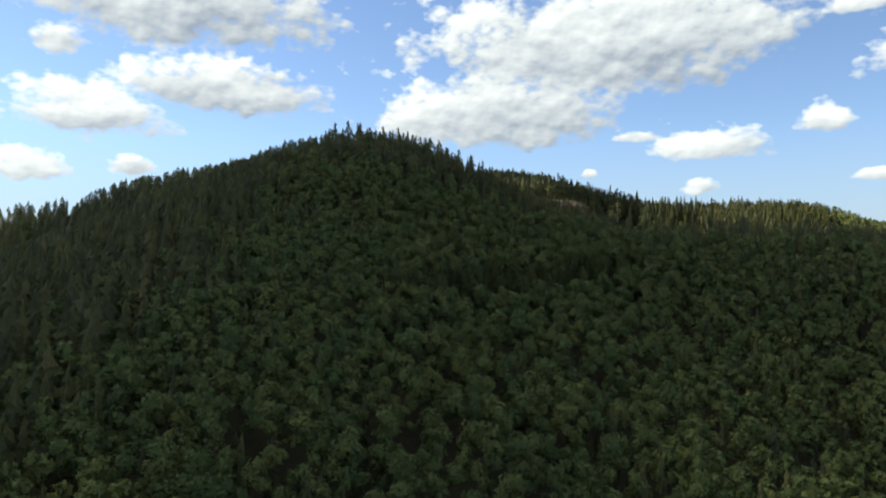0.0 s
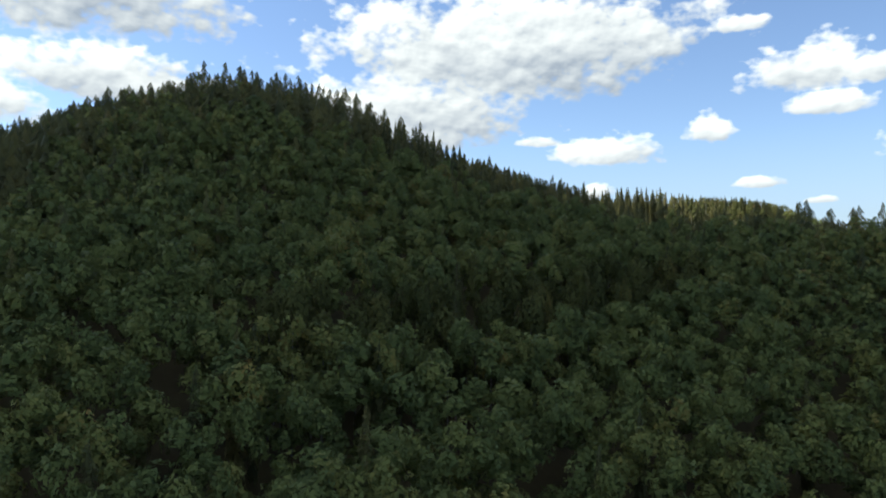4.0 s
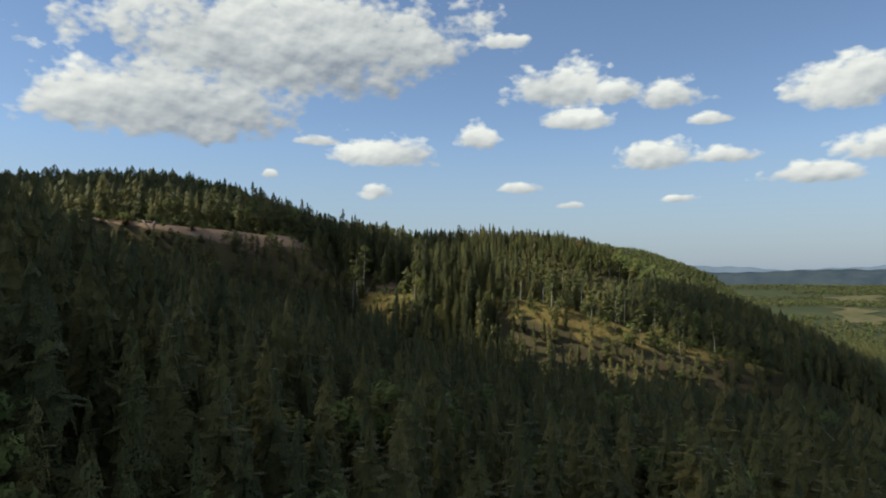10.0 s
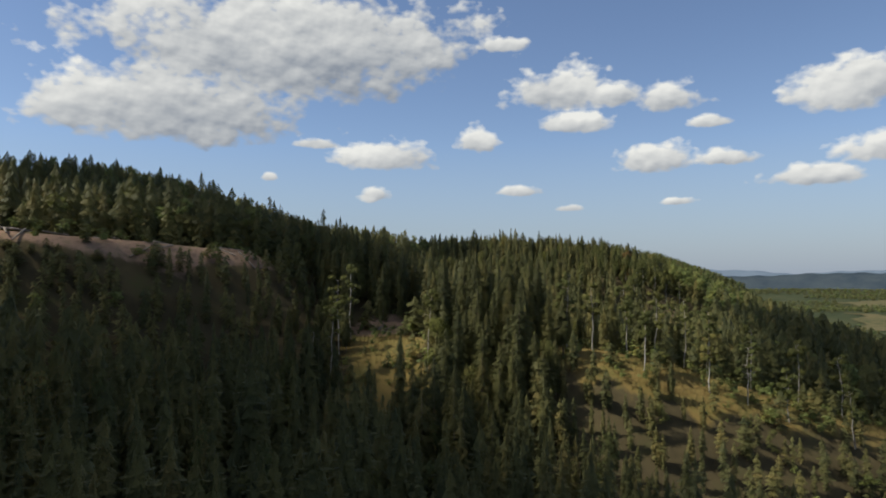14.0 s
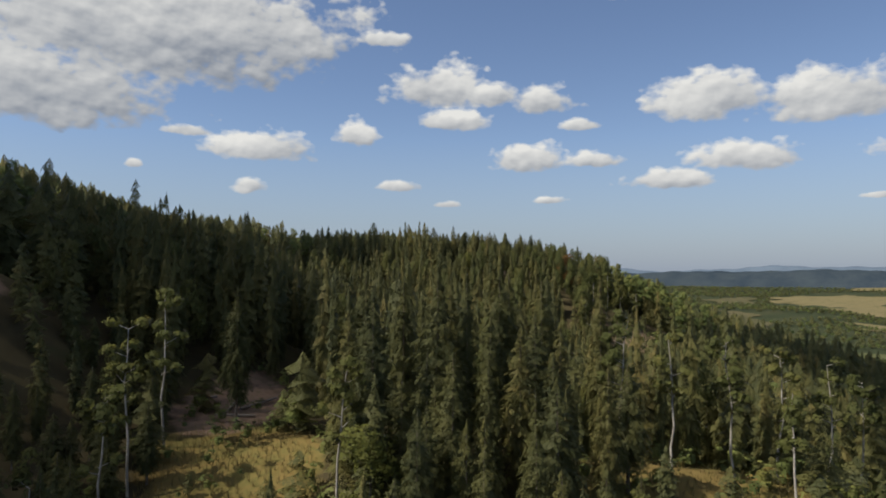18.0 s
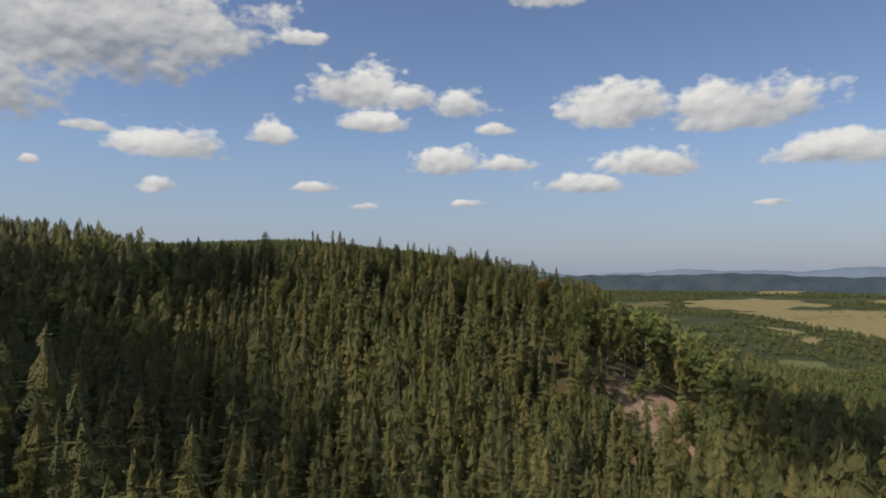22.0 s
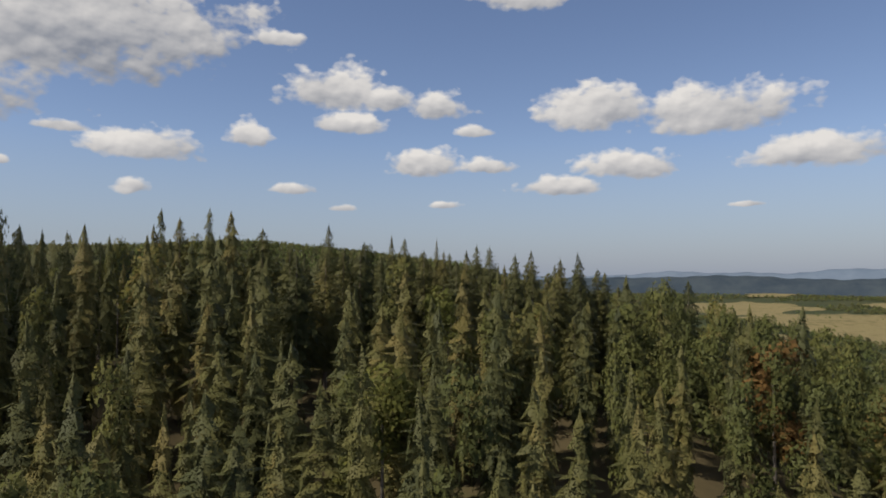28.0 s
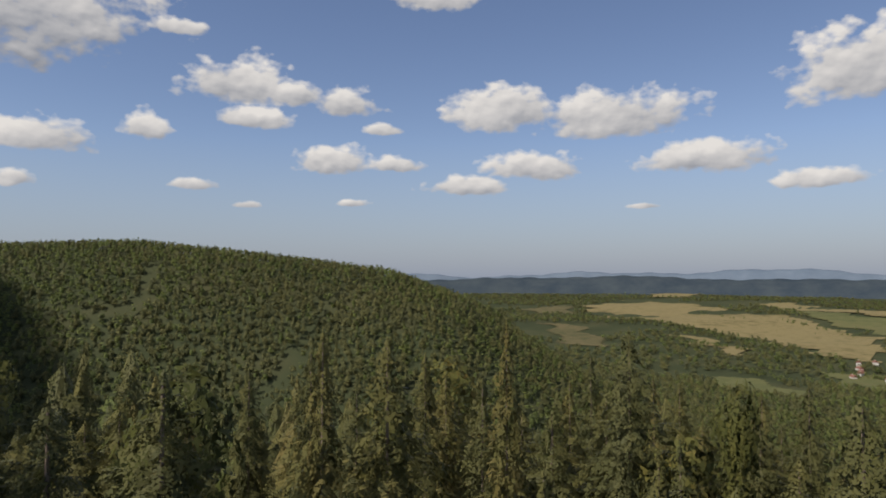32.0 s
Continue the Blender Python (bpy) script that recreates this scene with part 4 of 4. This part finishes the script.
wood(1200, 4200, 300, 3400, 27, 13, 15, 11.0, lambda x, y: 0.35 + 0 * x,
     lambda x, y: sighted(x, y, 1500, 3900) & ~on_meadow(x, y) & (np.sin(x / 210 + 1) * np.cos(y / 260) + 0.35 * np.sin((x + y) / 90) > -0.45),
     ("dark spruce wood on the plain", "broadleaved wood on the plain"), (SPRUCE_TINY, LEAF_TINY))

wood(-500, 760, -420, 70, 11, 14, 14, 5.0, lambda x, y: 0.6 + 0 * x,
     lambda x, y: np.hypot(x, y) > 30,
     ("spruces in the valley before the first hill", "broadleaved wood in the valley before the first hill"), (SPRUCE_TINY, LEAF_TINY))

# ---- a hamlet at the edge of the meadows, hedges and single bushes ----
plaster = bark("pale_plaster", (0.52, 0.50, 0.46), (0.66, 0.64, 0.60), 0.3)
tiles = bark("roof_tiles", (0.13, 0.06, 0.045), (0.24, 0.11, 0.08), 0.4)
dark_pane = bark("window_dark", (0.03, 0.035, 0.04), (0.05, 0.055, 0.06), 0.5)


def box(x0, x1, y0, y1, z0, z1):
    v = np.array([(x, y, z) for x in (x0, x1) for y in (y0, y1) for z in (z0, z1)], float)
    return v, np.array([(0, 1, 3, 2), (4, 6, 7, 5), (0, 4, 5, 1), (2, 3, 7, 6), (0, 2, 6, 4), (1, 5, 7, 3)])


def house(x, y, turn, w, d, h):
    t = tagged(new("house"), "small white country house with a red tiled roof", "house", "houses of the hamlet")
    part("wall", mesh_of("wall", *box(-w, w, -d, d, -4, h), [plaster]), t)
    v = np.array([(-w - 0.6, -d - 0.6, h), (w + 0.6, -d - 0.6, h), (w + 0.6, d + 0.6, h), (-w - 0.6, d + 0.6, h), (-w - 0.6, 0, h + d), (w + 0.6, 0, h + d)])
    roof = mesh_of("roof", v, np.array([(0, 1, 5), (0, 5, 4), (2, 3, 4), (2, 4, 5), (0, 4, 3), (1, 2, 5)]), [tiles])
    top = part("roof", roof, t)
    part("chimney", mesh_of("chimney", *box(w * 0.3, w * 0.3 + 0.8, -0.4, 0.4, h + d * 0.5, h + d + 1), [plaster]), top)
    for k in (-0.5, 0.5):
        part("window", mesh_of("window", *box(w * k - 0.6, w * k + 0.6, -d - 0.06, -d + 0.02, h * 0.35, h * 0.75), [dark_pane]), t)
    t.matrix_basis = pose(x, y, float(ground_level(x, y)) + 2, 0, 0, turn)


for k in range(12):
    house(1780 + 46 * (k % 6) + r4.uniform(-14, 14), 770 + 60 * (k // 6) + r4.uniform(-18, 18), r4.uniform(0, 180), r4.uniform(5, 8), r4.uniform(3.5, 5), r4.uniform(3, 5.5))
hx, hy = [], []
for x0, y0, x1, y1, n in ((2160, 1240, 1960, 990, 60), (2420, 1330, 2080, 960, 70), (1930, 1010, 1800, 780, 50), (2800, 1150, 2500, 900, 26), (1760, 1060, 1650, 800, 44), (2560, 1560, 2330, 1180, 50), (3100, 1500, 2700, 1250, 14)):
    u = r4.random(n)
    hx.append(x0 + (x1 - x0) * u + r4.normal(0, 14, n))
    hy.append(y0 + (y1 - y0) * u + r4.normal(0, 14, n))
hx, hy = np.concatenate(hx), np.concatenate(hy)
stand("hedgerow", "dark hedgerows and single bushes between the fields", LEAF_TINY, leaves_many, hx, hy, r4.uniform(6, 13, len(hx)) + 2, r4.uniform(4, 9, len(hx)), r4.random(len(hx)) * 0.4)

# ---- the horizon: two ranges of hills with haze put into their colour ----
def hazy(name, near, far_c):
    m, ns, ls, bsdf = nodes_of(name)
    # The bluish cast of distant air is painted into the base colour.
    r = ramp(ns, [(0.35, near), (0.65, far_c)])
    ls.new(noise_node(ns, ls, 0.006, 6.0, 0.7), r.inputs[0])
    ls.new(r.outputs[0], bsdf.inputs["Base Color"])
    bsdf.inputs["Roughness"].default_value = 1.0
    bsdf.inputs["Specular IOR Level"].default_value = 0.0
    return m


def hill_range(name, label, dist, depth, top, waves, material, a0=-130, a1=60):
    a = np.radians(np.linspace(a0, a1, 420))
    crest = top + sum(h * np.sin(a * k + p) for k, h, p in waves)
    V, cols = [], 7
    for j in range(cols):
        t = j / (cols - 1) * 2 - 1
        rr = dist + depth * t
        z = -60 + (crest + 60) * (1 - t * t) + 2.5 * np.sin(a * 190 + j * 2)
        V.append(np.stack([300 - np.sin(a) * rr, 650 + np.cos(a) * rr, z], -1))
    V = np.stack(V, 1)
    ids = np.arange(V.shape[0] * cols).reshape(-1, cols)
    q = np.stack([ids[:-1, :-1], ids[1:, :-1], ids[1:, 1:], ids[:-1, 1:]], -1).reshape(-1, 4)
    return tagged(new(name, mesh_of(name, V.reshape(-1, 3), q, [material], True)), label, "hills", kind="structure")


hill_range("backdrop_hills", "hills on the horizon, coloured pale blue for haze", 4560, 200, 96, ((9, 14, 1), (23, 12, 2), (61, 5, 0.5)), hazy("far_haze_colour", (0.10, 0.132, 0.175), (0.125, 0.160, 0.205)))
hill_range("backdrop_woods", "wooded hills before the horizon, coloured dark blue-green for haze", 4150, 260, 66, ((13, 9, 4), (31, 5, 1), (97, 2, 2)), hazy("wooded_haze_colour", (0.030, 0.043, 0.058), (0.050, 0.064, 0.074)))

# ---- a cloud high over the first hill, which lies in its shade, and small added ones ----
m_cloud, ns, ls, bsdf = nodes_of("cloud")
bsdf.inputs["Base Color"].default_value = (0.92, 0.92, 0.93, 1)
bsdf.inputs["Roughness"].default_value = 1.0
thin, veil = ns.new("ShaderNodeBsdfTransparent"), ns.new("ShaderNodeMixShader")
veil.inputs[0].default_value = 0.32
ls.new(thin.outputs[0], veil.inputs[1])
ls.new(bsdf.outputs[0], veil.inputs[2])
ls.new(veil.outputs[0], ns["Material Output"].inputs[0])
bm = bmesh.new()
bmesh.ops.create_icosphere(bm, subdivisions=3, radius=1)
ball = np.array([v.co[:] for v in bm.verts])
ball_f = np.array([[v.index for v in f.verts] for f in bm.faces])
bm.free()
puff = np.array([Vector(p) * (1 + 0.55 * noise.fractal(Vector(p) * 1.7, 0.7, 2.1, 5)) for p in ball])
r3 = np.random.default_rng(4)


def shade_cloud(spots, wide, height):
    """A row of unseen puffs, added between the sun and spots to be shaded."""
    V, Fc, r5 = [], [], np.random.default_rng(12)
    for x, y, m in spots:
        for i in range(3):
            at = Vector((x, y, 20)) + sun_way * height
            V.append(puff * wide * m * (1, 1, 0.6) * r5.uniform(0.8, 1.05) + np.array(at) + (r5.normal(0, wide * 0.22), r5.normal(0, wide * 0.22), r5.uniform(0, 20)))
            Fc.append(ball_f + (len(V) - 1) * len(ball))
    tagged(new("unseen_cloud", mesh_of("unseen_cloud", np.concatenate(V), np.concatenate(Fc), [m_cloud], True)), "small unseen cloud added to shade the slopes", "cloud")


# Spots of ground that the added clouds darken; the clouds stay out of view.
shade_cloud([(60, 375, 1), (105, 385, 1), (145, 360, 1.0), (80, 425, 0.8), (90, 452, 0.9), (100, 478, 0.6), (186, 364, 1.1), (226, 374, 1.1), (258, 392, 0.9)], 34, 1250)
shade_cloud([(275, 440, 1), (310, 480, 1), (345, 520, 1), (300, 400, 1)], 36, 1250)
shade_cloud([(-75, 105, 1.1), (-40, 95, 1.0), (-100, 165, 1.1), (-60, 140, 1.0), (-130, 230, 1.2)], 36, 1250)
shade_cloud([(540, 1380, 1.5), (570, 1440, 1.5), (600, 1505, 1.5), (515, 1320, 1.3)], 38, 1250)
shade_cloud([(100, 500, 0.6), (150, 532, 0.8), (166, 556, 0.8), (200, 680, 0.9), (230, 720, 0.9), (180, 640, 0.8)], 34, 1250)
shade_cloud([(-40, 560, 1), (0, 566, 1.1), (45, 580, 1.1), (90, 596, 1.0), (20, 610, 1.1), (130, 615, 0.9), (75, 574, 0.9), (115, 577, 0.9), (155, 584, 0.9)], 34, 1250)
shade_cloud([(180, 572, 0.9), (196, 602, 0.9), (222, 636, 0.8), (268, 684, 0.8), (288, 690, 0.7)], 34, 1250)
V, Fc = [], []
for i in range(26):
    u, a = math.sqrt(r3.random()), r3.uniform(0, 6.3)
    V.append(puff * r3.uniform(55, 95) * (1, 1, 0.6) + (u * math.cos(a) * 190, u * math.sin(a) * 190, r3.uniform(0, 60) * (1 - u)))
    Fc.append(ball_f + i * len(ball))
cloud = new("unseen_cloud", mesh_of("unseen_cloud", np.concatenate(V), np.concatenate(Fc), [m_cloud], True))
cloud.location = Vector((-32, 312, 30)) + sun_way * 1250
tagged(cloud, "white cumulus cloud drifting over the first hill", "cloud")
